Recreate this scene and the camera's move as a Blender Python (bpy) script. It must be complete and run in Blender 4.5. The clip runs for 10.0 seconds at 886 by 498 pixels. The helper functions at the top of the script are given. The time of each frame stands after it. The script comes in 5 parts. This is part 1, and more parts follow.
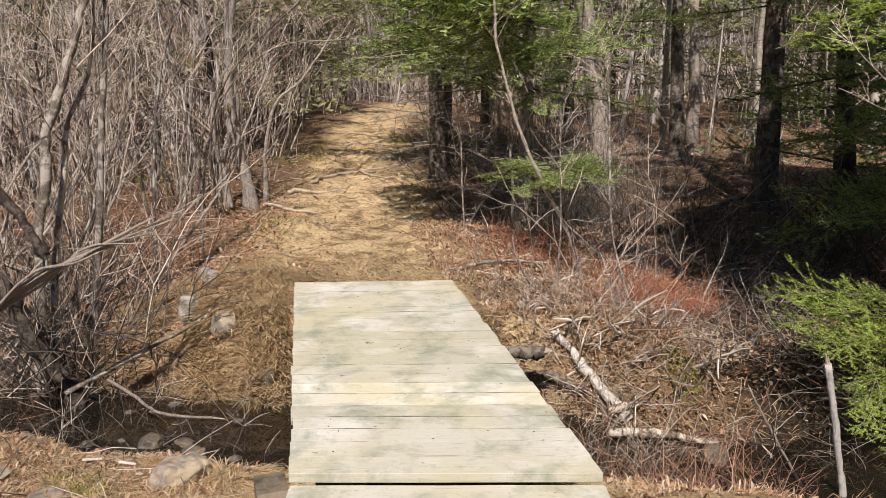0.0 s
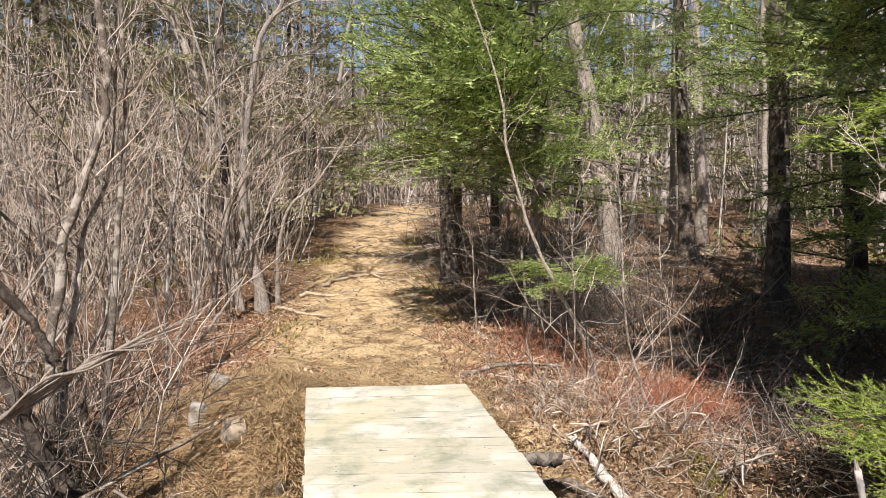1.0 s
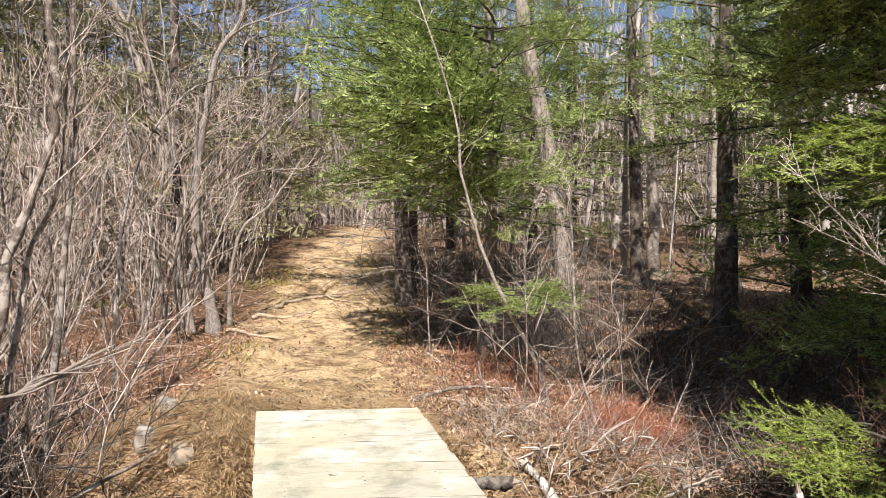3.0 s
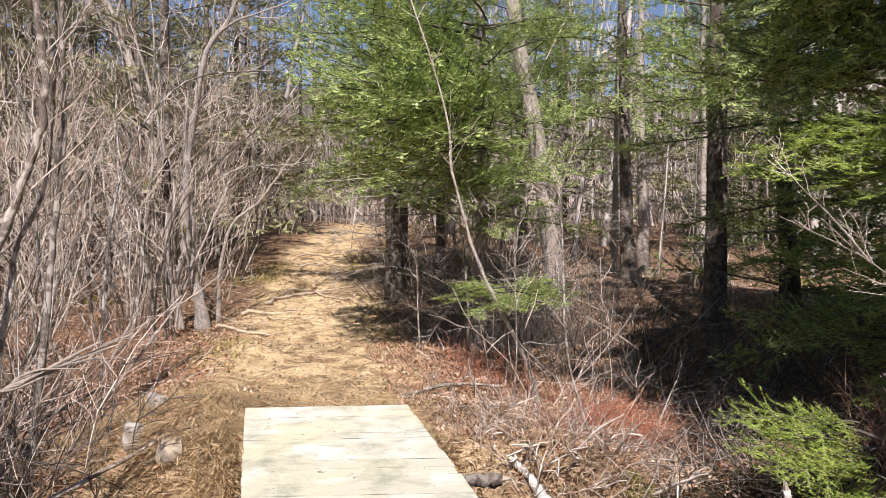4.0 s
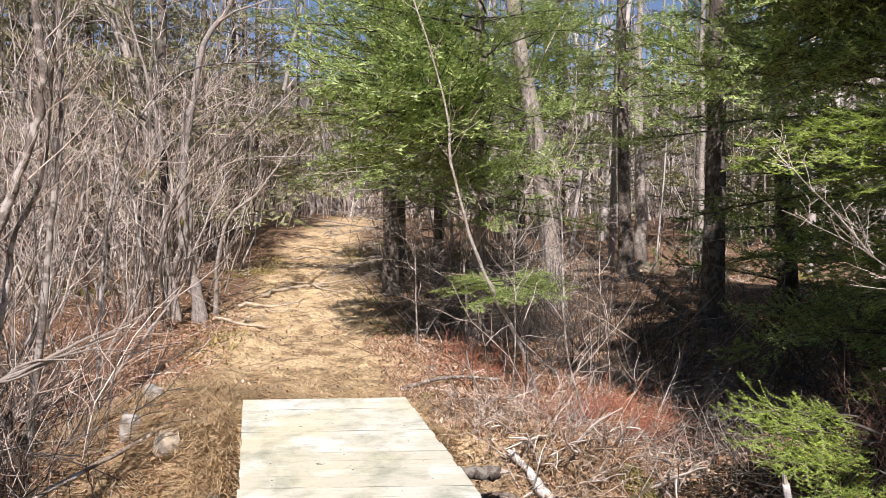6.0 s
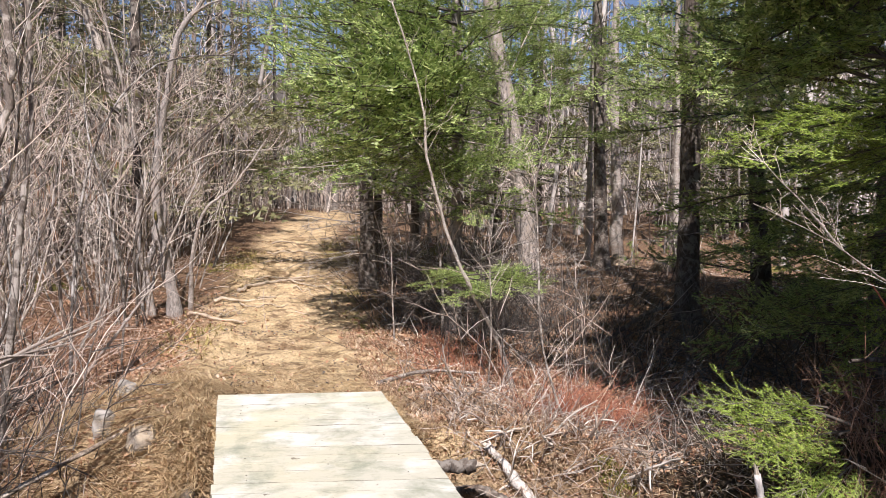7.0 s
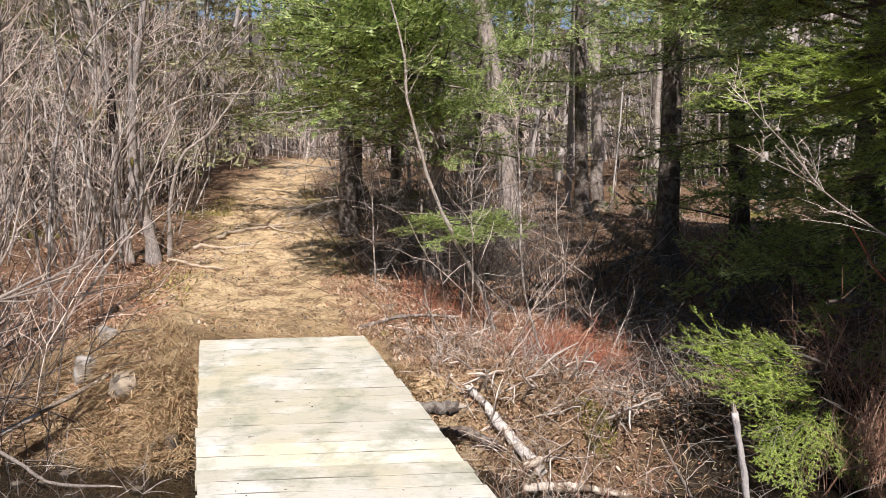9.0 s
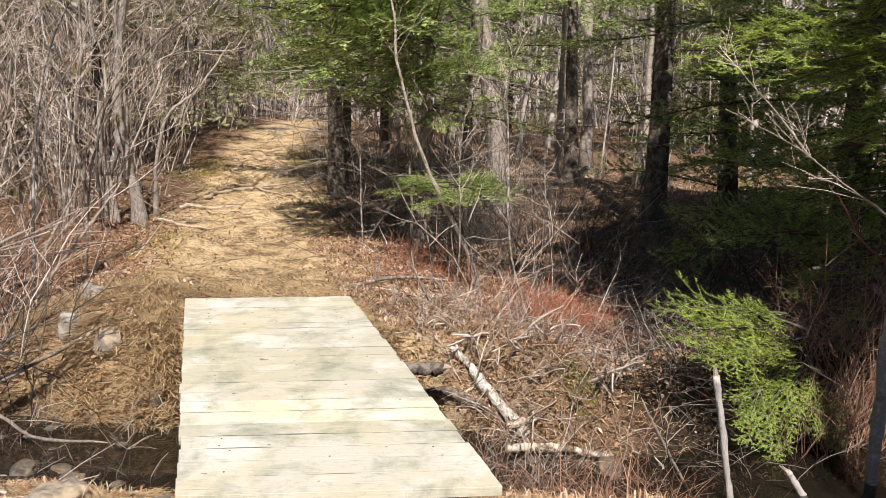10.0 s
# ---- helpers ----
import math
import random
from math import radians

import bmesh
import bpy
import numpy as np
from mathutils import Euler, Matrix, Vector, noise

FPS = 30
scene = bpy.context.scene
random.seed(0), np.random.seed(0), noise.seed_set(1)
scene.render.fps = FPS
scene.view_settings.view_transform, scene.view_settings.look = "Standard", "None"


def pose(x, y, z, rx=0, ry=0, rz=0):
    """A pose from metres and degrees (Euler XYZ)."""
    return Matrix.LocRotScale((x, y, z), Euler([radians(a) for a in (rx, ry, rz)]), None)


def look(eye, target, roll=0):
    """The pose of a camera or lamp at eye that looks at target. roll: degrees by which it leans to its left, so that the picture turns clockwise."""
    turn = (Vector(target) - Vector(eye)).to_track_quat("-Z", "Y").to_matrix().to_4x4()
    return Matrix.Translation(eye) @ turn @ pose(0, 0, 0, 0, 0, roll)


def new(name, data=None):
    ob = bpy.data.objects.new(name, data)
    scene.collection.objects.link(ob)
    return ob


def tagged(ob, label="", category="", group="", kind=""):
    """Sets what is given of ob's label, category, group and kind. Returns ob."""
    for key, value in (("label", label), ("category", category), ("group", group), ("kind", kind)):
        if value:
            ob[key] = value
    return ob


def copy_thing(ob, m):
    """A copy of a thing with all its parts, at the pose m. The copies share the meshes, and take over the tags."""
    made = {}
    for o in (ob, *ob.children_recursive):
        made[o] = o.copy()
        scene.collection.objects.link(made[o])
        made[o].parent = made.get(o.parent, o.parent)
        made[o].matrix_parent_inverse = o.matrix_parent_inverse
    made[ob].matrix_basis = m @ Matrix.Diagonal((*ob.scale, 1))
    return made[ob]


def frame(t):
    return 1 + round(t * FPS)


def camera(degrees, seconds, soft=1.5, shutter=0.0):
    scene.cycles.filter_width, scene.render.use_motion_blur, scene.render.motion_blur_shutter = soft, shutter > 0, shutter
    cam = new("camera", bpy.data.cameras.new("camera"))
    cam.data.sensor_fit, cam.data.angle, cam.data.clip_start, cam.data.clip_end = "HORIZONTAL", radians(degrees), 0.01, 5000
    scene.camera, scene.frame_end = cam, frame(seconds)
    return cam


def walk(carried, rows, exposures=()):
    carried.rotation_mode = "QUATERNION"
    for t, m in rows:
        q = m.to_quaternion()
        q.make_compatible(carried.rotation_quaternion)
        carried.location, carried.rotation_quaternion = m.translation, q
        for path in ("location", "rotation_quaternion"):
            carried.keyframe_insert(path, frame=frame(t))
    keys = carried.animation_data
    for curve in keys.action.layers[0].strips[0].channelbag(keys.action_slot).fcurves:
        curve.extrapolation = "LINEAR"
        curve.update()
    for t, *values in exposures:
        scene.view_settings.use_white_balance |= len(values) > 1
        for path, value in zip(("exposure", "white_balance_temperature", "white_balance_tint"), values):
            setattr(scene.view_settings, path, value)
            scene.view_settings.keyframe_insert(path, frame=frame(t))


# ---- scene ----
cam = camera(56.0, 10.0, soft=0.42)
PATH = [
    (0, (0.007, -0.016, 1.534), (0.358, 1.91, 1.124), -0.0),
    (0.5, (-0.006, -0.017, 1.548), (0.342, 1.938, 1.308), -0.9),
    (1, (-0.011, 0.011, 1.544), (0.324, 1.975, 1.374), -0.6),
    (1.5, (-0.015, 0.003, 1.542), (0.332, 1.969, 1.414), -0.4),
    (2, (-0.003, -0.011, 1.552), (0.386, 1.947, 1.442), -0.4),
    (2.5, (0.003, -0.014, 1.555), (0.422, 1.938, 1.442), -0.1),
    (4, (0.005, -0.008, 1.556), (0.467, 1.934, 1.431), 0.5),
    (4.5, (0.001, -0.001, 1.55), (0.467, 1.94, 1.424), 0.6),
    (5, (-0.006, 0.01, 1.546), (0.463, 1.95, 1.422), 0.8),
    (6.5, (-0.008, 0.014, 1.542), (0.465, 1.951, 1.394), 0.7),
    (7, (0.008, 0.011, 1.54), (0.529, 1.936, 1.388), 0.8),
    (7.5, (0.005, 0.008, 1.536), (0.577, 1.917, 1.369), 1.0),
    (8, (0.007, 0.02, 1.526), (0.605, 1.916, 1.309), 1.0),
    (8.5, (0.007, 0.033, 1.513), (0.576, 1.933, 1.254), 0.5),
    (9, (0.001, 0.033, 1.512), (0.566, 1.931, 1.236), 0.7),
    (9.5, (0.005, 0.031, 1.508), (0.591, 1.919, 1.205), 1.2),
    (10, (0.014, 0.033, 1.484), (0.603, 1.91, 1.127), 1.7),
]
walk(cam, [(t, look(e, g, r)) for t, e, g, r in PATH],
     exposures=[(0, 0.31, 6500, 17), (0.5, 0.50, 6500, 17), (1, 0.68, 6450, 17), (2, 0.80, 6450, 17), (2.5, 0.80, 6450, 17), (4, 0.79, 6200, 21), (5, 0.78, 6150, 21),
                (6.5, 0.76, 6100, 21), (7.5, 0.74, 6050, 21), (8.5, 0.67, 6000, 21), (9.2, 0.59, 6300, 19), (10, 0.59, 6450, 17)])

# ---- world, sun, exposure ----
SUN_AZ, SUN_EL = radians(196), radians(52)      # azimuth clockwise from +y
world = bpy.data.worlds.new("world")
scene.world = world
world.use_nodes = True
wn = world.node_tree
sky = wn.nodes.new("ShaderNodeTexSky")
sky.sky_type, sky.sun_disc = "NISHITA", False
sky.sun_elevation, sky.sun_rotation = SUN_EL, SUN_AZ
sky.altitude, sky.dust_density = 1800, 0.4
wn.links.new(sky.outputs[0], wn.nodes["Background"].inputs[0])
wn.nodes["Background"].inputs[1].default_value = 0.05
sun = new("sun", bpy.data.lights.new("sun", "SUN"))
sun.data.energy, sun.data.angle, sun.data.color = 4.9, radians(0.53), (1.0, 0.95, 0.87)
sun_from = Vector((math.sin(SUN_AZ) * math.cos(SUN_EL), math.cos(SUN_AZ) * math.cos(SUN_EL), math.sin(SUN_EL)))
sun.matrix_world = look(sun_from * 50, (0, 0, 0))


# ---- materials ----
class Mat:
    """A node material with short calls for its nodes."""

    def __init__(self, name):
        self.m = bpy.data.materials.new(name)
        self.m.use_nodes = True
        self.t = self.m.node_tree
        self.p = self.t.nodes["Principled BSDF"]

    def node(self, kind, **inputs):
        n = self.t.nodes.new(kind)
        for key, value in inputs.items():
            self.put(n.inputs[key.replace("_", " ")], value)
        return n

    def put(self, socket, value):
        if isinstance(value, bpy.types.NodeSocket):
            self.t.links.new(value, socket)
        else:
            socket.default_value = value

    def coords(self, scale=(1, 1, 1), kind="Object"):
        c = self.t.nodes.new("ShaderNodeTexCoord")
        m = self.node("ShaderNodeMapping", Vector=c.outputs[kind])
        m.inputs["Scale"].default_value = scale
        return m.outputs[0]

    def noise(self, vector, scale, detail=4.0, rough=0.6, distortion=0.0):
        n = self.node("ShaderNodeTexNoise", Vector=vector, Scale=scale, Detail=detail, Roughness=rough, Distortion=distortion)
        return n.outputs[0]

    def ramp(self, value, *stops):
        n = self.node("ShaderNodeValToRGB", Fac=value)
        e = n.color_ramp.elements
        while len(e) < len(stops):
            e.new(0.5)
        for el, (pos, col) in zip(e, stops):
            el.position = pos
            el.color = (*col, 1) if len(col) == 3 else col
        return n.outputs[0]

    def mix(self, fac, a, b, blend="MIX"):
        n = self.t.nodes.new("ShaderNodeMix")
        n.data_type, n.blend_type = "RGBA", blend
        self.put(n.inputs[0], fac)
        self.put(n.inputs[6], (*a, 1) if isinstance(a, tuple) and len(a) == 3 else a)
        self.put(n.inputs[7], (*b, 1) if isinstance(b, tuple) and len(b) == 3 else b)
        return n.outputs[2]

    def math(self, op, a, b=0.0, clamp=False):
        n = self.t.nodes.new("ShaderNodeMath")
        n.operation, n.use_clamp = op, clamp
        self.put(n.inputs[0], a)
        self.put(n.inputs[1], b)
        return n.outputs[0]

    def random_object(self):
        return self.t.nodes.new("ShaderNodeObjectInfo").outputs["Random"]

    def random_island(self):
        return self.t.nodes.new("ShaderNodeNewGeometry").outputs["Random Per Island"]

    def bump(self, height, strength, distance=0.01):
        n = self.node("ShaderNodeBump", Height=height, Strength=strength, Distance=distance)
        self.t.links.new(n.outputs[0], self.p.inputs["Normal"])
        return n

    def base(self, colour, rough=0.85, spec=0.3):
        self.put(self.p.inputs["Base Color"], colour)
        self.put(self.p.inputs["Roughness"], rough)
        self.p.inputs["Specular IOR Level"].default_value = spec
        return self.m


def bark_material(name, dark, light, patch=None, grain=(14, 14, 3), rough=0.9):
    k = Mat(name)
    v = k.coords(grain)
    fine = k.noise(v, 4.0, 6, 0.7, 0.6)
    big = k.noise(k.coords(), 9.0, 5, 0.68)
    col = k.ramp(fine, (0.3, dark), (0.72, light))
    if patch:
        col = k.mix(k.ramp(big, (0.49, (0, 0, 0)), (0.57, (1, 1, 1))), col, patch)
    tint = k.ramp(k.random_object(), (0.0, (0.8, 0.78, 0.76)), (1.0, (1.15, 1.12, 1.08)))
    k.bump(fine, 0.9, 0.018)
    return k.base(k.mix(1.0, col, tint, "MULTIPLY"), rough)


BARK_GREY = bark_material("alder_bark", (0.066, 0.054, 0.0445), (0.352, 0.302, 0.249), (0.528, 0.486, 0.424), (18, 18, 9))
BARK_BIRCH = bark_material("pale_bark", (0.20, 0.17, 0.14), (0.66, 0.61, 0.54), (0.36, 0.31, 0.26), (5, 5, 12))
BARK_MOTTLED = bark_material("mottled_bark", (0.03, 0.026, 0.022), (0.22, 0.20, 0.175), (0.50, 0.48, 0.44), (16, 16, 9))
BARK_FURROWED = bark_material("furrowed_bark", (0.07, 0.06, 0.05), (0.70, 0.645, 0.58), (0.42, 0.375, 0.33), (20, 20, 6))
BARK_WET = bark_material("damp_bark", (0.018, 0.014, 0.011), (0.075, 0.06, 0.048), (0.13, 0.11, 0.09), (10, 10, 4))
BARK_DARK = bark_material("spruce_bark", (0.035, 0.028, 0.022), (0.16, 0.13, 0.105), (0.22, 0.20, 0.17), (9, 9, 3))
BARK_SHAGGY = bark_material("shaggy_bark", (0.045, 0.035, 0.028), (0.66, 0.60, 0.54), (0.34, 0.29, 0.24), (9, 9, 2.2))
BLEACHED_WOOD = bark_material("bleached_wood", (0.26, 0.24, 0.21), (0.82, 0.79, 0.73), (0.62, 0.59, 0.54), (20, 20, 4))
ROTTEN_WOOD = bark_material("rotten_wood", (0.05, 0.035, 0.025), (0.46, 0.37, 0.27), (0.66, 0.59, 0.49), (13, 13, 13))
ROOT_BARK = bark_material("root_bark", (0.22, 0.165, 0.11), (0.72, 0.62, 0.47), (0.52, 0.43, 0.31), (12, 12, 12))
DEAD_WOOD = bark_material("dead_wood", (0.13, 0.105, 0.085), (0.54, 0.485, 0.42), (0.34, 0.295, 0.245), (20, 20, 2.5))


def twig_material(name, stops, translucent=0.0, rough=0.8):
    k = Mat(name)
    col = k.ramp(k.random_island(), *stops)
    shade = k.ramp(k.noise(k.coords(), 9.0, 3), (0.3, (0.75, 0.75, 0.75)), (0.7, (1.15, 1.15, 1.15)))
    col = k.mix(1.0, col, shade, "MULTIPLY")
    m = k.base(col, rough, 0.35)
    if translucent:
        tr = k.node("ShaderNodeBsdfTranslucent", Color=col)
        add = k.node("ShaderNodeMixShader", Fac=translucent)
        k.t.links.new(k.p.outputs[0], add.inputs[1])
        k.t.links.new(tr.outputs[0], add.inputs[2])
        k.t.links.new(add.outputs[0], k.t.nodes["Material Output"].inputs[0])
    return m


TWIG = twig_material("bare_twig", [(0.0, (0.07, 0.053, 0.042)), (0.23, (0.165, 0.122, 0.095)), (0.33, (0.55, 0.43, 0.335)), (0.8, (0.80, 0.685, 0.57)), (1.0, (0.88, 0.81, 0.72))])
TWIG_RED = twig_material("red_twig", [(0.0, (0.15, 0.07, 0.045)), (0.5, (0.33, 0.18, 0.11)), (1.0, (0.56, 0.38, 0.26))])
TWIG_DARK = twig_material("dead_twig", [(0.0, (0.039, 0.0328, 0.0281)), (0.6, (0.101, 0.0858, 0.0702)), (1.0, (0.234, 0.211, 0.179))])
TWIG_DEAD = twig_material("dead_lower_twig", [(0.0, (0.05, 0.04, 0.033)), (0.45, (0.15, 0.125, 0.10)), (0.65, (0.38, 0.33, 0.275)), (1.0, (0.62, 0.56, 0.48))])
DEAD_STICK = twig_material("dead_stick", [(0.0, (0.20, 0.15, 0.115)), (0.4, (0.45, 0.375, 0.30)), (1.0, (0.74, 0.67, 0.57))])
TWIG_RUST = twig_material("rust_twig", [(0.0, (0.20, 0.058, 0.03)), (0.6, (0.43, 0.15, 0.08)), (1.0, (0.60, 0.30, 0.18))])
CATKIN = twig_material("catkin", [(0.0, (0.20, 0.105, 0.062)), (1.0, (0.36, 0.21, 0.12))])
STRAW = twig_material("dry_grass", [(0.0, (0.27, 0.175, 0.085)), (0.35, (0.50, 0.355, 0.19)), (1.0, (0.74, 0.60, 0.37))], 0.3)
LEAVES = twig_material("fallen_leaf", [(0.0, (0.15, 0.068, 0.035)), (0.4, (0.40, 0.215, 0.115)), (0.75, (0.49, 0.30, 0.175)), (1.0, (0.62, 0.48, 0.35))], 0.15)
NEEDLES = twig_material("green_needles", [(0.0, (0.10, 0.165, 0.042)), (0.5, (0.325, 0.425, 0.115)), (1.0, (0.56, 0.63, 0.24))], 0.4, 0.45)
HEMLOCK_NEEDLES = twig_material("hemlock_needles", [(0.0, (0.16, 0.25, 0.04)), (0.5, (0.36, 0.48, 0.075)), (1.0, (0.58, 0.66, 0.16))], 0.4, 0.45)
NEEDLES_FAR = twig_material("dull_needles", [(0.0, (0.15, 0.15, 0.065)), (0.6, (0.28, 0.275, 0.125)), (1.0, (0.42, 0.40, 0.22))], 0.3, 0.6)
PALE_LEAF = twig_material("pale_leaf", [(0.0, (0.26, 0.17, 0.11)), (0.5, (0.46, 0.34, 0.235)), (1.0, (0.68, 0.57, 0.43))], 0.15)
VERGE = twig_material("verge_grass", [(0.0, (0.16, 0.14, 0.03)), (0.5, (0.34, 0.28, 0.08)), (1.0, (0.56, 0.46, 0.20))], 0.3)
TAWNY = twig_material("tawny_stalk", [(0.0, (0.10, 0.05, 0.028)), (0.3, (0.34, 0.20, 0.11)), (0.65, (0.58, 0.40, 0.25)), (1.0, (0.80, 0.66, 0.48))], 0.2)
MOSS = twig_material("moss", [(0.0, (0.13, 0.13, 0.02)), (1.0, (0.36, 0.34, 0.07))], 0.2)


def ground_material():
    k = Mat("forest_ground")
    v = k.coords()
    zone = k.node("ShaderNodeAttribute")
    zone.attribute_name = "zone"
    sep = k.node("ShaderNodeSeparateColor", Color=zone.outputs["Color"])
    fine, mid, big = k.noise(v, 55, 6, 0.75), k.noise(v, 9, 5, 0.65, 0.4), k.noise(v, 1.3, 3)
    litter = k.mix(k.ramp(fine, (0.36, (0, 0, 0)), (0.66, (1, 1, 1))), (0.065, 0.038, 0.022), (0.36, 0.235, 0.14))
    litter = k.mix(k.ramp(mid, (0.40, (0, 0, 0)), (0.62, (0.85, 0.85, 0.85))), litter, (0.22, 0.13, 0.072))
    straw = k.mix(k.ramp(fine, (0.28, (0, 0, 0)), (0.58, (1, 1, 1))), (0.42, 0.285, 0.14), (0.82, 0.63, 0.37))
    straw = k.mix(k.ramp(mid, (0.50, (0, 0, 0)), (0.66, (0.5, 0.5, 0.5))), straw, (0.28, 0.185, 0.095))
    straw = k.mix(k.ramp(big, (0.45, (0, 0, 0)), (0.70, (0.3, 0.3, 0.3))), straw, (0.38, 0.30, 0.11))
    soil = k.noise(v, 3.2, 6, 0.72, 0.8)
    straw = k.mix(k.ramp(soil, (0.50, (0, 0, 0)), (0.60, (0.75, 0.75, 0.75))), straw, (0.17, 0.105, 0.055))
    flow = k.noise(k.coords((1.0, 2.6, 1.0)), 2.6, 5, 0.65, 1.2)
    straw = k.mix(k.ramp(flow, (0.55, (0, 0, 0)), (0.63, (0.7, 0.7, 0.7))), straw, (0.13, 0.08, 0.045))
    speck = k.noise(v, 48, 4, 0.7, 0.3)
    dark = k.ramp(speck, (0.53, (0, 0, 0)), (0.66, (0.75, 0.75, 0.75)))
    straw = k.mix(dark, straw, (0.15, 0.095, 0.05))
    litter = k.mix(dark, litter, (0.05, 0.03, 0.02))
    # one dark colour for the brook mud and the right bank's painted shade
    mud_shade = k.mix(fine, (0.028, 0.0208, 0.0144), (0.104, 0.076, 0.048))
    edge = k.math("ADD", sep.outputs[0], k.math("MULTIPLY", k.math("SUBTRACT", mid, 0.5), 0.7), True)
    col = k.mix(edge, litter, straw)
    col = k.mix(k.ramp(k.math("ADD", sep.outputs[1], k.math("MULTIPLY", k.math("SUBTRACT", mid, 0.5), 0.8)), (0.4, (0, 0, 0)), (0.6, (1, 1, 1))), col, (0.16, 0.144, 0.036))
    col = k.mix(sep.outputs[2], col, mud_shade)
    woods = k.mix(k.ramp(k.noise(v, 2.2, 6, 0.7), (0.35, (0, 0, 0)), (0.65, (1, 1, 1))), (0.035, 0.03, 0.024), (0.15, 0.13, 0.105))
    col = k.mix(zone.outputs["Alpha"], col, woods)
    k.bump(k.math("ADD", k.math("MULTIPLY", fine, 0.6), mid), 0.9, 0.05)
    return k.base(col, 0.95, 0.15)


def deck_material(name="weathered_plank", fresh=1.0, edge_dark=0.8):
    k = Mat(name)
    v = k.coords((1.2, 22, 22))
    rnd = k.random_object()
    shift = k.node("ShaderNodeCombineXYZ", X=k.math("MULTIPLY", rnd, 37), Y=k.math("MULTIPLY", rnd, 91))
    vv = k.node("ShaderNodeVectorMath", Vector=v)
    k.t.links.new(shift.outputs[0], vv.inputs[1])
    g = k.noise(vv.outputs[0], 2.4, 8, 0.72, 0.12)
    pos = k.node("ShaderNodeVectorMath", Vector=k.coords())
    k.t.links.new(shift.outputs[0], pos.inputs[1])
    where = k.node("ShaderNodeNewGeometry").outputs["Position"]
    blot, tint, bleach = k.noise(where, 3.2, 6, 0.7, 0.3), k.noise(where, 1.5, 3, 0.5, 0.3), k.noise(where, 2.3, 4, 0.6, 0.2)
    spots = k.noise(pos.outputs[0], 17.0, 2, 0.5)
    tone = k.ramp(rnd, (0.0, (0.46, 0.44, 0.34)), (0.5, (0.50, 0.48, 0.385)), (1.0, (0.54, 0.52, 0.435)))
    tone = k.mix(k.ramp(tint, (0.42, (0, 0, 0)), (0.62, (0.6, 0.6, 0.6))), tone, (0.50, 0.455, 0.29))
    tone = k.mix(k.ramp(bleach, (0.50, (0, 0, 0)), (0.66, (0.75, 0.75, 0.75))), tone, (0.66, 0.64, 0.57))
    grey = k.mix(k.ramp(blot, (0.48, (0, 0, 0)), (0.66, (0.85, 0.85, 0.85))), tone, (0.25, 0.265, 0.19))
    streak = k.noise(vv.outputs[0], 5.0, 4, 0.75, 0.1)
    col = k.mix(k.ramp(streak, (0.30, (0.5, 0.5, 0.5)), (0.42, (0, 0, 0))), grey, (0.26, 0.245, 0.18))
    col = k.mix(k.ramp(g, (0.27, (0.95, 0.95, 0.95)), (0.38, (0, 0, 0))), col, (0.10, 0.09, 0.065))
    col = k.mix(k.ramp(spots, (0.735, (0, 0, 0)), (0.765, (0.75, 0.75, 0.75))), col, (0.12, 0.095, 0.065))
    mould = k.noise(where, 26.0, 5, 0.75, 0.4)
    col = k.mix(k.ramp(mould, (0.56, (0, 0, 0)), (0.72, (0.45, 0.45, 0.45))), col, (0.20, 0.20, 0.15))
    gen = k.node("ShaderNodeSeparateXYZ", Vector=k.coords(kind="Generated"))
    rim = k.math("ABSOLUTE", k.math("SUBTRACT", gen.outputs[1], 0.5))
    rim = k.math("ADD", rim, k.math("MULTIPLY", k.math("SUBTRACT", g, 0.55), 0.16))
    rim = k.math("ADD", rim, k.math("MULTIPLY", k.math("SUBTRACT", bleach, 0.55), 0.10))
    col = k.mix(1.0, col, (fresh, fresh, fresh), "MULTIPLY")
    # board edges darkened to draw the joint lines
    col = k.mix(k.ramp(rim, (0.462, (0, 0, 0)), (0.495, (edge_dark, edge_dark, edge_dark))), col, (0.075, 0.065, 0.045))
    k.bump(g, 0.6, 0.005)
    return k.base(col, 0.85, 0.25)


def stone_material(name="stream_stone", wet=1.0, rough=0.85, tan=(0.42, 0.33, 0.22)):
    k = Mat(name)
    v = k.coords()
    n = k.noise(v, 16, 6, 0.7)
    b = k.noise(v, 4, 3)
    col = k.ramp(n, (0.28, (0.11, 0.09, 0.07)), (0.7, (0.36, 0.32, 0.26)))
    col = k.mix(k.ramp(b, (0.40, (0, 0, 0)), (0.56, (0.8, 0.8, 0.8))), col, tan)
    k.bump(n, 0.8, 0.02)
    tint = k.ramp(k.random_object(), (0.0, (0.75, 0.75, 0.77)), (1.0, (1.2, 1.17, 1.1)))
    col = k.mix(1.0, col, (wet, wet, wet), "MULTIPLY")
    return k.base(k.mix(1.0, col, tint, "MULTIPLY"), rough)


def water_material():
    k = Mat("brook_water")
    v = k.coords()
    n = k.math("ADD", k.noise(v, 9, 3, 0.5, 0.8), k.math("MULTIPLY", k.noise(v, 30, 2), 0.3))
    k.bump(n, 0.35, 0.03)
    m = k.base((0.012, 0.010, 0.007, 1), 0.05, 0.5)
    k.p.inputs["IOR"].default_value = 1.33
    k.p.inputs["Alpha"].default_value = 0.65
    return m


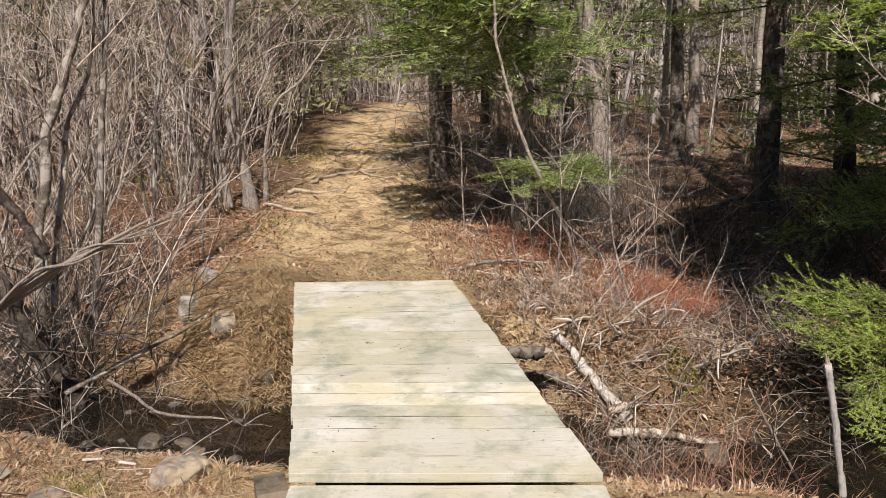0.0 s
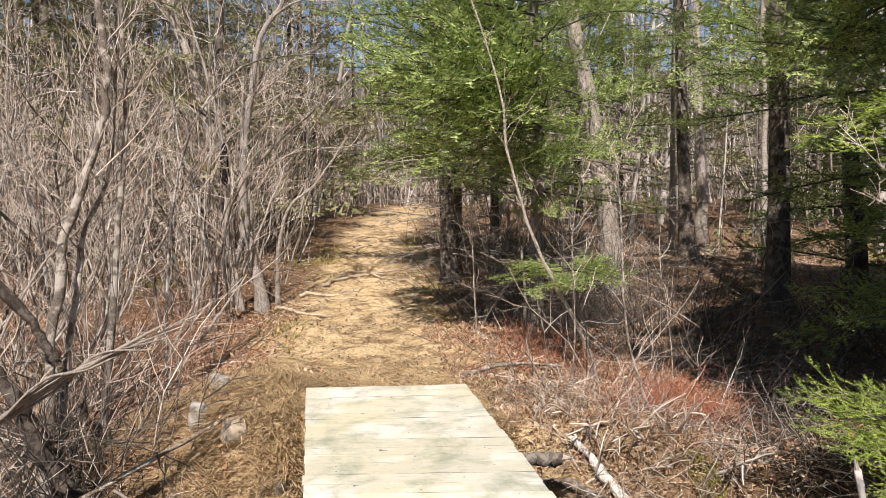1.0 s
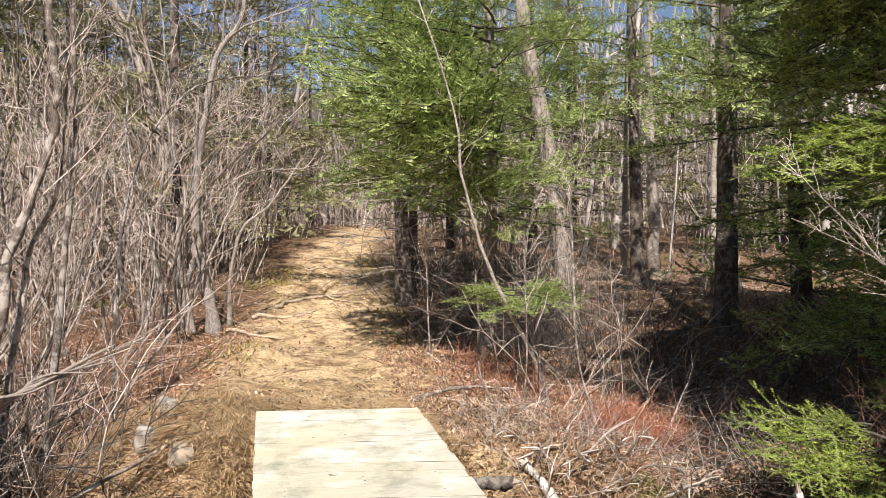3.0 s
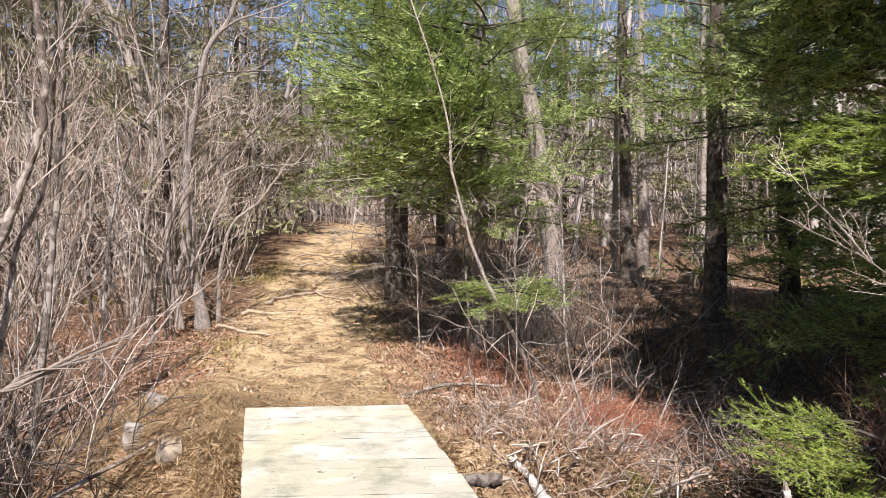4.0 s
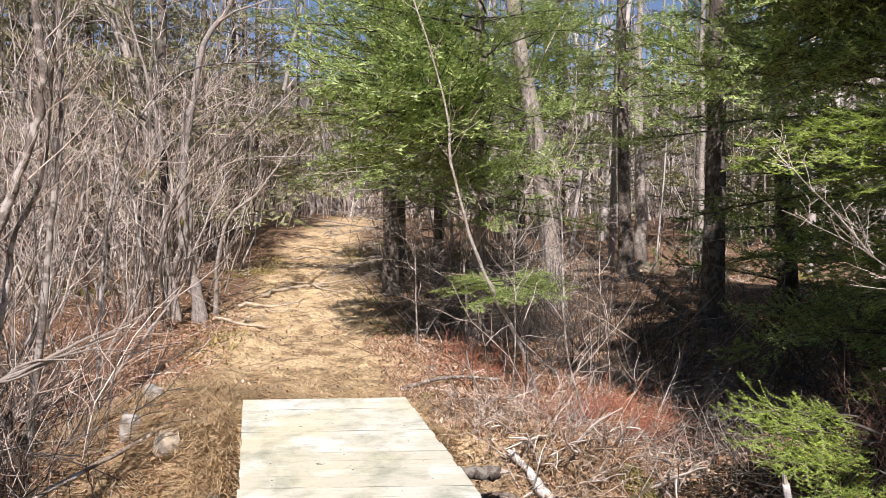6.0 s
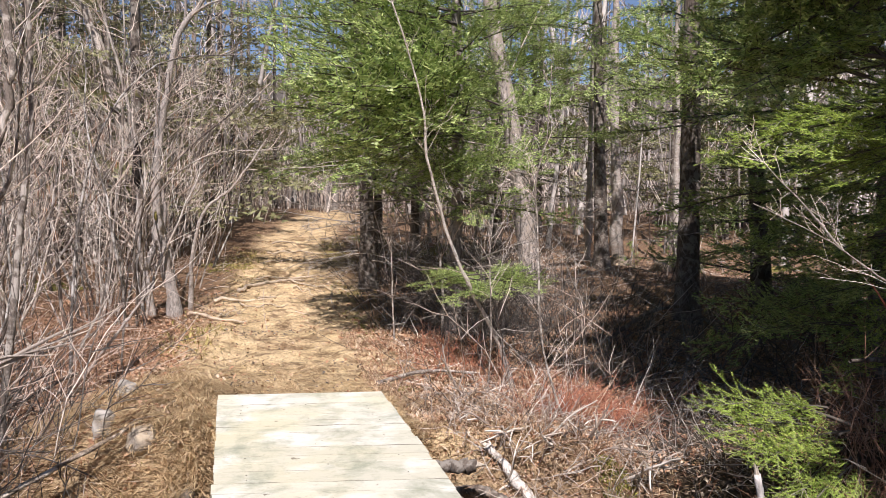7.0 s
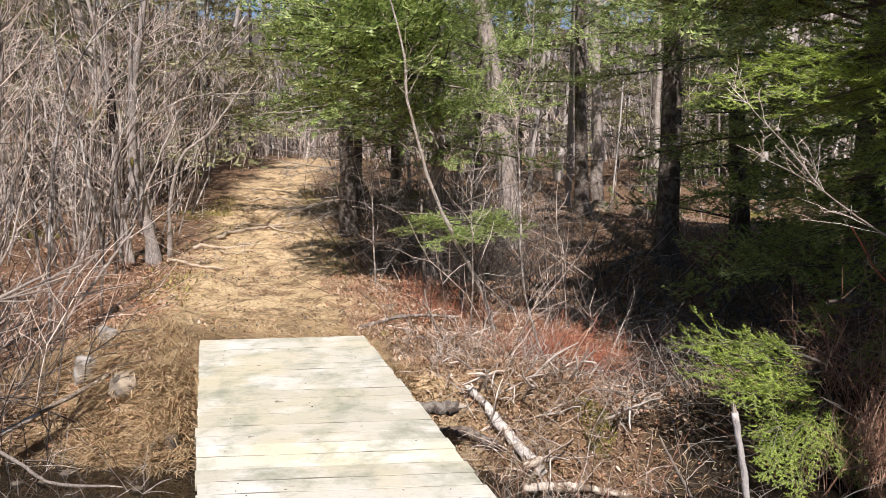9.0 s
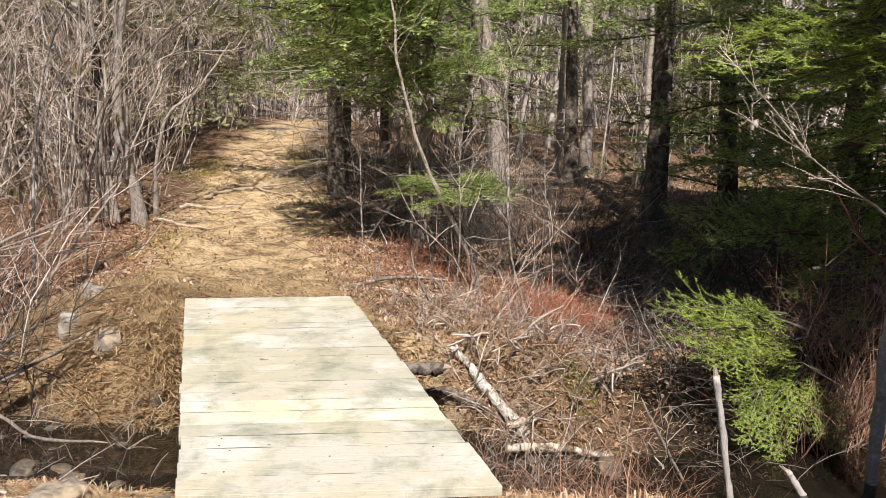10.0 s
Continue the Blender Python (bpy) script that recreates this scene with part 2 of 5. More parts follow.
DECK_PALE = deck_material("newer_plank", 1.24)
DECK_END = deck_material("end_plank", 1.0, 0.0)
PALE_STONE = stone_material("pale_stone", 0.8, 0.85, (0.50, 0.48, 0.44))
WET_STONE = stone_material("wet_stone", 0.5, 0.35)
TAN_STONE = stone_material("tan_stone", 1.12, 0.9, (0.46, 0.38, 0.26))
GROUND, DECK, STONE, WATER = ground_material(), deck_material(), stone_material(), water_material()
POLE_WOOD = bark_material("pale_pole", (0.50, 0.47, 0.43), (0.86, 0.83, 0.78), (0.66, 0.62, 0.57), (16, 16, 5))
FRESH_WOOD = bark_material("broken_wood", (0.45, 0.38, 0.29), (0.76, 0.69, 0.58), None, (18, 18, 2))
YELLOW = bark_material("yellow_blaze", (0.16, 0.14, 0.06), (0.50, 0.43, 0.09), None, (30, 30, 12))
BLACK_BURL = bark_material("black_burl", (0.004, 0.0035, 0.003), (0.03, 0.02, 0.014), None, (30, 30, 30))


# ---- mesh helpers ----
class Geo:
    """Collects vertices, quads and triangles; each face keeps a material slot."""

    def __init__(self):
        self.v, self.q, self.t, self.qm, self.tm, self.n = [], [], [], [], [], 0

    def add(self, verts, quads=None, tris=None, slot=0):
        verts = np.asarray(verts, float)
        self.v.append(verts)
        for faces, store, mats in ((quads, self.q, self.qm), (tris, self.t, self.tm)):
            if faces is not None and len(faces):
                faces = np.asarray(faces, int) + self.n
                store.append(faces)
                mats.append(np.full(len(faces), slot))
        self.n += len(verts)

    def tube(self, pts, radii, sides=5, slot=0, cap=False, wobble=0.0, rng=None):
        p = np.asarray(pts, float)
        r = np.broadcast_to(np.asarray(radii, float), (len(p),))
        d = np.gradient(p, axis=0)
        d /= np.linalg.norm(d, axis=1)[:, None] + 1e-9
        ref = np.array((0.31, 0.95, 0.05)) if abs(d[0][2]) > 0.7 else np.array((0.05, 0.1, 0.99))
        u = np.cross(d, ref)
        u /= np.linalg.norm(u, axis=1)[:, None] + 1e-9
        w = np.cross(d, u)
        a = np.arange(sides) * (2 * math.pi / sides)
        rr = r[:, None] * (1 + (wobble * rng.uniform(-1, 1, (len(p), sides)) if wobble else 0))
        ring = p[:, None, :] + rr[..., None] * (np.cos(a)[None, :, None] * u[:, None, :] + np.sin(a)[None, :, None] * w[:, None, :])
        i, j = np.meshgrid(np.arange(len(p) - 1), np.arange(sides), indexing="ij")
        k = (j + 1) % sides
        quads = np.stack([i * sides + j, i * sides + k, (i + 1) * sides + k, (i + 1) * sides + j], -1).reshape(-1, 4)
        verts = ring.reshape(-1, 3)
        tris = []
        if cap:
            n = len(verts)
            verts = np.vstack([verts, p[:1], p[-1:]])
            last = (len(p) - 1) * sides
            tris = [(n, (s + 1) % sides, s) for s in range(sides)] + [(n + 1, last + s, last + (s + 1) % sides) for s in range(sides)]
        self.add(verts, quads, tris, slot)

    def mesh(self, name, mats, smooth=True):
        me = bpy.data.meshes.new(name)
        v = np.concatenate(self.v)
        q = np.concatenate(self.q) if self.q else np.zeros((0, 4), int)
        t = np.concatenate(self.t) if self.t else np.zeros((0, 3), int)
        me.vertices.add(len(v))
        me.vertices.foreach_set("co", v.ravel())
        me.loops.add(q.size + t.size)
        me.loops.foreach_set("vertex_index", np.concatenate([q.ravel(), t.ravel()]))
        me.polygons.add(len(q) + len(t))
        me.polygons.foreach_set("loop_start", np.concatenate([np.arange(len(q)) * 4, q.size + np.arange(len(t)) * 3]))
        me.polygons.foreach_set("material_index", np.concatenate([*self.qm, *self.tm]).astype(int))
        me.polygons.foreach_set("use_smooth", np.full(len(q) + len(t), smooth))
        for m in (mats if isinstance(mats, (list, tuple)) else [mats]):
            me.materials.append(m)
        me.update(calc_edges=True)
        return me


def empty(name, label, category, group="", kind="", at=(0, 0, 0)):
    ob = new(name)
    ob.empty_display_size = 0.1
    ob.location = at
    return tagged(ob, label, category, group, kind)


def part(name, geo, mats, parent, label="", smooth=True):
    me = geo if isinstance(geo, bpy.types.Mesh) else geo.mesh(name, mats, smooth)
    ob = new(name, me)
    ob.parent = parent
    return tagged(ob, label)


def thing(name, geo, mats, label, category, group="", kind="", at=(0, 0, 0), smooth=True):
    ob = new(name, geo if isinstance(geo, bpy.types.Mesh) else geo.mesh(name, mats, smooth))
    if not ob.data.materials:
        ob.data.materials.append(mats)
    ob.location = at
    return tagged(ob, label, category, group, kind)


def smooth_step(a, b, x):
    t = np.clip((np.asarray(x, float) - a) / (b - a), 0, 1)
    return t * t * (3 - 2 * t)


def value_noise(x, y, seed=0):
    x, y = np.asarray(x, float), np.asarray(y, float)
    xi, yi = np.floor(x).astype(np.int64), np.floor(y).astype(np.int64)
    fx, fy = x - xi, y - yi
    fx, fy = fx * fx * (3 - 2 * fx), fy * fy * (3 - 2 * fy)

    def h(i, j):
        n = (i * 374761393 + j * 668265263 + seed * 974711) & 0x7FFFFFFF
        n = ((n ^ (n >> 13)) * 1274126177) & 0x7FFFFFFF
        return ((n ^ (n >> 16)) & 0xFFFF) / 65535.0 - 0.5
    return (h(xi, yi) * (1 - fx) + h(xi + 1, yi) * fx) * (1 - fy) + (h(xi, yi + 1) * (1 - fx) + h(xi + 1, yi + 1) * fx) * fy


def spline(pts, n):
    """n points on a smooth curve through pts."""
    p = np.asarray(pts, float)
    if len(p) == 2:
        return p[0] + np.linspace(0, 1, n)[:, None] * (p[1] - p[0])
    e = np.vstack([2 * p[0] - p[1], p, 2 * p[-1] - p[-2]])
    s = np.linspace(0, len(p) - 1, n)
    i = np.minimum(s.astype(int), len(p) - 2)
    t = (s - i)[:, None]
    a, b, c, d = e[i], e[i + 1], e[i + 2], e[i + 3]
    return 0.5 * (2 * b + (c - a) * t + (2 * a - 5 * b + 4 * c - d) * t ** 2 + (3 * b - a - 3 * c + d) * t ** 3)


# ---- ground ----
WATER_Z = -0.76


def trail_x(y):
    return np.interp(y, [-10, 3, 7, 12.5, 21, 29, 45, 80], [0.55, 0.55, 0.55, 0.98, 1.75, 3.5, 7.0, 12.0])


def brook_y(x):
    return 5.15 - 0.37 * np.clip(x, -1.8, 6) + 0.12 * np.sin(np.asarray(x) * 1.7)


def near_shift(x):
    """How far the near bank draws back where the brook widens."""
    return 0.95 * smooth_step(2.15, 3.0, x)


def ground_z(x, y):
    x, y = np.asarray(x, float), np.asarray(y, float)
    d, s = x - trail_x(y), y - brook_y(x)
    s = s + 0.30 * value_noise(x * 1.5, y * 0.9, 31) + 0.16 * value_noise(x * 4.0, y * 3.0, 32)
    far = -0.07 + 0.50 * smooth_step(11, 31, y)
    far = far - 0.30 * smooth_step(0.8, 1.9, -d) * (1 - smooth_step(7.2, 9.6, y)) - 0.12 * smooth_step(1.4, 3.0, -d) * (1 - smooth_step(9, 17, y)) - 0.22 * smooth_step(0.8, 2.6, d) * (1 - smooth_step(10, 18, y))
    near = -0.10 - 0.42 * smooth_step(2.7, 4.1, y) * smooth_step(-0.1, 0.4, np.abs(x - 0.55) - 0.2)
    land = np.where(s > 0, far, near)
    bed = -0.93
    k_far = smooth_step(0.40, 0.95, s)
    right = smooth_step(1.15, 1.7, x)
    k_near = smooth_step(0.40 + 0.2 * right, 0.95 + 0.7 * right, -s - near_shift(x))
    k = np.where(s > 0, k_far, k_near)
    z = bed + (land - bed) * k
    rough = 0.14 * value_noise(x * 3.3, y * 3.3, 4) * (np.abs(s - 0.8) < 0.9) * smooth_step(0, 0.5, 0.9 - np.abs(s - 0.8)) + 0.16 * value_noise(x * 0.7, y * 0.7, 1) + 0.09 * value_noise(x * 2.1, y * 2.1, 2) + 0.045 * value_noise(x * 6, y * 6, 3)
    on_trail = 1 - smooth_step(0.5, 1.1, np.abs(d))
    tread = on_trail * smooth_step(6.3, 7.2, y) * (0.10 * value_noise(x * 1.3 + 3, y * 2.3, 41) + 0.06 * value_noise(x * 3.6, y * 4.4, 42) + 0.035 * value_noise(x * 8, y * 9, 43))
    under = (1 - smooth_step(0.0, 0.5, np.abs(x - 0.57) - 0.75)) * (1 - smooth_step(6.1, 6.9, y))
    hills = 17 * smooth_step(42, 115, np.hypot(x, y)) * (0.75 + 0.5 * (value_noise(x * 0.03, y * 0.03, 5) + 0.5))
    return z + rough * (1 - 0.35 * on_trail) * (1 - 0.7 * under) - 0.05 * under + hills + tread


def build_ground():
    def axis(lo, hi, a, b, fine, coarse):
        mid = np.arange(a, b, fine)
        up = b + (hi - b) * np.linspace(0, 1, coarse) ** 2.6
        dn = a - (a - lo) * np.linspace(0, 1, coarse)[1:] ** 2.6
        return np.concatenate([dn[::-1], mid, up])
    xs = axis(-400, 400, -3.4, 5.6, 0.075, 52)
    ys = axis(-400, 400, 2.2, 20, 0.075, 52)
    X, Yg = np.meshgrid(xs, ys)
    Zg = ground_z(X, Yg)
    nx, ny = len(xs), len(ys)
    i, j = np.meshgrid(np.arange(nx - 1), np.arange(ny - 1))
    a = (j * nx + i).ravel()
    g = Geo()
    g.add(np.stack([X.ravel(), Yg.ravel(), Zg.ravel()], -1), np.stack([a, a + 1, a + nx + 1, a + nx], -1))
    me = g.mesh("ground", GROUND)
    d, s = X - trail_x(Yg), Yg - brook_y(X)
    n = value_noise(X * 1.1, Yg * 1.1, 7)
    straw = (1 - smooth_step(0.75, 1.35, np.abs(d) + 0.5 * n + 0.40 * smooth_step(12, 20, Yg) * (d < 0))) * smooth_step(2.0, 6.0, Yg + 3) * (1 - smooth_step(30, 35, Yg))
    bank = (1 - smooth_step(0.5, 2.2, np.abs(X - 0.5) - 0.3)) * (1 - smooth_step(6.5, 8.0, Yg))
    straw = np.maximum(straw, 0.8 * bank)
    moss = 0.75 * smooth_step(0.22, 0.4, value_noise(X * 0.8, Yg * 0.8, 11)) * (np.abs(d) > 0.8)
    mud_shade = 1 - smooth_step(0.35, 0.72, np.where(s < 0, np.maximum(-s - near_shift(X), 0), s) + 0.35 * n)
    # shade on the right bank, painted as dark ground beyond the brook bed
    mud_shade = np.maximum(mud_shade, smooth_step(2.75, 3.05, X + 0.3 * n) * (1 - smooth_step(5.6, 6.4, Yg + 0.4 * n)) * (Yg > 2.6))
    col = np.stack([straw, moss, mud_shade, smooth_step(34, 50, np.hypot(X, Yg))], -1).reshape(-1, 4)
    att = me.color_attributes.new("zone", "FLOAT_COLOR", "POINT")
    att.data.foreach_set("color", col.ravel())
    ob = new("ground", me)
    tagged(ob, "brown forest floor with leaf litter and a straw-coloured trail", "ground", kind="structure")


build_ground()


def build_water():
    xs = np.linspace(-9, 12, 120)
    yc = brook_y(xs)
    g = Geo()
    v, m = [], 9
    for k in range(m):
        o = -2.1 + 3.1 * k / (m - 1)
        v.append(np.stack([xs, yc + o * 0.95, np.full_like(xs, WATER_Z)], -1))
    i, j = np.meshgrid(np.arange(119), np.arange(m - 1))
    a = (j * 120 + i).ravel()
    g.add(np.concatenate(v), np.stack([a, a + 1, a + 121, a + 120], -1))
    ob = new("water", g.mesh("water", WATER))
    tagged(ob, "shallow dark brook water running under the footbridge", "water", kind="structure")


build_water()


# ---- footbridge ----
def box_geo(sx, sy, sz, c=0.006, rng=None, sag=0.0, shear=0.0):
    """A bevelled board along x, centred, a little uneven."""
    g = Geo()
    xs = np.linspace(-sx / 2, sx / 2, 7)
    hy, hz = sy / 2, sz / 2
    prof = [(-hy + c, -hz), (hy - c, -hz), (hy, -hz + c), (hy, hz - c), (hy - c, hz), (-hy + c, hz), (-hy, hz - c), (-hy, -hz + c)]
    rings = []
    for n, x in enumerate(xs):
        w = rng.uniform(-0.0013, 0.0013, 2) if rng is not None else (0, 0)
        b = sag * (1 - (2 * x / sx) ** 2)
        rings.append([(x + shear * y, y + w[0], z + w[1] * 0.4 + b) for y, z in prof])
    v = np.array(rings).reshape(-1, 3)
    q = [(i * 8 + j, i * 8 + (j + 1) % 8, (i + 1) * 8 + (j + 1) % 8, (i + 1) * 8 + j) for i in range(6) for j in range(8)]
    v = np.vstack([v, [(xs[0], 0, 0), (xs[-1], 0, 0)]])
    t = [(56, (j + 1) % 8, j) for j in range(8)] + [(57, 48 + j, 48 + (j + 1) % 8) for j in range(8)]
    g.add(v, q, t)
    return g


nail_geo = Geo()
nail_geo.tube([(0, 0, -0.004), (0, 0, 0.0015), (0, 0, 0.0025)], [0.004, 0.004, 0.002], 8, cap=True)
NAIL = nail_geo.mesh("nail", Mat("rusty_nail").base((0.05, 0.035, 0.025, 1), 0.7))


def build_bridge():
    rng = np.random.default_rng(5)
    bridge = empty("footbridge", "pale weathered plank footbridge lying across a small brook", "bridge")
    near_l, near_r = np.array((-0.04, 3.066)), np.array((1.168, 2.85))
    far_l, far_r = np.array((-0.005, 6.19)), np.array((1.18, 6.05))
    n = 22
    cuts = np.linspace(0, 1, n + 1)
    cuts[1:-1] += rng.uniform(-0.006, 0.006, n - 1)
    for k in range(n):
        a, b = cuts[k], cuts[k + 1]
        gap = 0.002 + 0.003 * rng.random() + (0.005 if k in (3, 16) else 0)
        m = (a + b) / 2
        pl, pr = near_l + (far_l - near_l) * m, near_r + (far_r - near_r) * m
        width = (b - a) * 3.155 - gap
        across = pr - pl
        length = np.linalg.norm(across) + rng.uniform(-0.012, 0.014)
        ob = part("plank", box_geo(length, width, 0.04, 0.0015, rng, rng.uniform(-0.001, 0.001), 0.01 + across[1] / across[0]), DECK_END if k == 0 else DECK_PALE if k in (5, 6) else DECK, bridge, smooth=False)
        c = (pl + pr) / 2
        ob.matrix_basis = pose(c[0] + rng.uniform(-0.004, 0.004), c[1], -0.021 + rng.uniform(-0.0012, 0.0012), rng.uniform(-0.15, 0.15), 0, math.degrees(math.atan2(across[1], across[0])) + rng.uniform(-0.04, 0.04))
        for x in (-0.43, 0.0, 0.43):
            for y in (-0.035, 0.035):
                if rng.random() < 0.22:
                    head = part("nail", NAIL, None, ob)
                    head.location = (x + rng.uniform(-0.02, 0.02), y + rng.uniform(-0.01, 0.01), 0.0195)
    # lower board before the deck
    across = near_r - near_l
    c = (near_l + near_r) / 2 - np.array((0.012, 0.090))
    ob = part("step_board", box_geo(1.235, 0.15, 0.045, 0.005, rng), DECK_END, bridge, "pale lower board below the deck's end", smooth=False)
    ob.matrix_basis = pose(c[0], c[1], -0.0635, 0, 0, math.degrees(math.atan2(across[1], across[0])))
    for x, nm in ((0.14, "stringer"), (0.57, "stringer"), (1.0, "stringer")):
        g = Geo()
        g.tube(spline([(x, 3.2, -0.13), (x, 4.4, -0.14), (x, 6.25, -0.13)], 9), 0.085, 10, cap=True, wobble=0.05, rng=rng)
        part(nm, g, BARK_DARK, bridge, "dark round log under the planks")


build_bridge()


# ---- stones ----
def stone_geo(rng, sx, sy, sz):
    bm = bmesh.new()
    bmesh.ops.create_icosphere(bm, subdivisions=4, radius=1)
    off = rng.uniform(0, 50, 3)
    for v in bm.verts:
        p = Vector(v.co * 1.1) + Vector(off)
        k = 1 + 0.42 * noise.noise(p) + 0.22 * noise.noise(p * 2.6) + 0.13 * noise.noise(p * 5.3) + 0.06 * noise.noise(p * 11) + 0.03 * noise.noise(p * 23)
        c = v.co * k
        c = Vector([math.copysign(abs(q) ** 0.72, q) for q in c])
        v.co = (c.x * sx, c.y * sy, c.z * sz)
    me = bpy.data.meshes.new("stone")
    bm.to_mesh(me)
    bm.free()
    for poly in me.polygons:
        poly.use_smooth = True
    return me


def build_stones():
    rng = np.random.default_rng(8)
    spec = [
        ("boulder", -0.62, 4.2, 0.20, 0.14, 0.115, "rounded tan boulder half sunk in dry grass"),
        ("stone", -0.93, 5.15, 0.10, 0.09, 0.09, "wet grey stone standing in the brook"),
        ("stone", -0.72, 5.12, 0.10, 0.07, 0.06, "wet grey stone standing in the brook"),
        ("stone", -0.79, 6.245, 0.125, 0.10, 0.16, "pale striped stone on the leafy bank"),
        ("stone", -0.66, 6.55, 0.10, 0.09, 0.17, "white stone on the leafy bank"),
        ("stone", -0.51, 6.05, 0.14, 0.11, 0.13, "tan slab standing on the grassy bank"),
        ("stone", -1.6, 4.3, 0.20, 0.12, 0.06, "flat dark stone at the brook's edge"),
        ("stone", -1.25, 4.1, 0.13, 0.10, 0.05, "flat dark stone at the brook's edge"),
        ("stone", 1.45, 3.85, 0.11, 0.09, 0.08, "rounded grey stone beside the bridge"),
        ("stone", 2.5, 4.35, 0.16, 0.11, 0.09, "dark stone under the brush"),
        ("stone", 8.7, 15.1, 0.38, 0.25, 0.24, "pale sunlit rock on the forest floor"),
        ("stone", 9.6, 15.4, 0.30, 0.25, 0.22, "pale sunlit rock on the forest floor"),
        ("stone", 8.0, 15.6, 0.42, 0.3, 0.3, "grey rock on the forest floor"),
        ("stone", -0.2, 5.75, 0.08, 0.06, 0.08, "tan stone against the bridge side"),
    ]
    for _ in range(40):
        x = rng.uniform(-2.2, 2.6)
        if -0.2 < x < 1.3:
            continue
        y = float(brook_y(x)) + rng.choice([-1, 1]) * rng.uniform(0.15, 0.62)
        q = rng.uniform(0.04, 0.08)
        spec.append(("stone", x, y, q, q * rng.uniform(0.6, 1), q * rng.uniform(0.5, 0.9), "small wet stone at the brook's edge"))
    for name, x, y, sx, sy, sz, label in spec:
        wet = abs(y - float(brook_y(x))) < 0.65
        z = max(float(ground_z(x, y)), WATER_Z - 0.02 if wet else -0.86)
        ob = thing(name, stone_geo(rng, sx * 0.72, sy * 0.72, sz * 0.72), PALE_STONE if label.startswith(("pale striped", "white")) else WET_STONE if wet else TAN_STONE if "tan" in label else STONE, label, "stone", "stones by the brook", at=(x, y, z + 0.12 * sz))
        ob.rotation_euler = (0, 0, rng.uniform(0, 6))
    block = thing("stone_block", box_geo(0.13, 0.20, 0.12, 0.02, rng), WET_STONE, "squared grey stone block beside the bridge end", "stone", "stones by the brook", at=(-0.125, 3.28, -0.20), smooth=False)
    block.rotation_euler = (0.05, -0.03, 0.12)
    for bx, by, turn in ((-1.12, 4.47, 0.2), (-0.93, 4.42, -0.3)):
        strip = thing("bark_strip", box_geo(0.10, 0.016, 0.006, 0.002, rng), POLE_WOOD, "curled white birch bark strip on the bank", "bark", "bark strips", at=(bx, by, float(ground_z(bx, by)) + 0.03), smooth=False)
        strip.rotation_euler = (0.5, 0.1, turn)


build_stones()


# ---- plants: helpers ----
def wander(rng, start, way, length, n, bend=0.25, rise=0.0):
    """A crooked path of n points that starts off along way."""
    p, d = np.array(start, float), np.array(way, float)
    d /= np.linalg.norm(d)
    out, step = [p.copy()], length / (n - 1)
    for _ in range(n - 1):
        d = d + rng.normal(0, bend, 3) + (0, 0, rise)
        d /= np.linalg.norm(d)
        p = p + d * step
        out.append(p.copy())
    return np.array(out)


def side_way(rng, d, spread, rise=0.3):
    d = d / (np.linalg.norm(d) + 1e-9)
    s = rng.normal(0, 1, 3)
    s -= d * (s @ d)
    s /= np.linalg.norm(s) + 1e-9
    w = d * math.cos(spread) + s * math.sin(spread)
    w[2] += rise
    return w / np.linalg.norm(w)


def twigs_on(geo, rng, path, r0, count, length, levels=2, start=0.2, spread=0.8, rise=0.25, slot=0, droop=0.0):
    """Side twigs along a path, with twigs of their own."""
    n = len(path)
    for _ in range(count):
        f = start + (1 - start) * rng.random() ** 0.8
        i = min(int(f * (n - 1)), n - 2)
        p = path[i] + (path[i + 1] - path[i]) * (f * (n - 1) - i)
        ln = length * (1.15 - 0.7 * f) * rng.uniform(0.5, 1.3)
        way = side_way(rng, path[i + 1] - path[i], spread * rng.uniform(0.6, 1.3), rise)
        k = 5 if levels > 1 else 3
        sub = wander(rng, p, way, ln, k, 0.18, 0.05 - droop)
        r = r0 * rng.uniform(0.7, 1.2)
        geo.tube(sub, np.linspace(r, max(r * 0.4, 0.0012), k), 4 if r > 0.006 else 3, slot)
        if levels > 1:
            twigs_on(geo, rng, sub, r * 0.6, rng.integers(3, 6), ln * 0.5, levels - 1, 0.15, spread, rise, slot, droop)


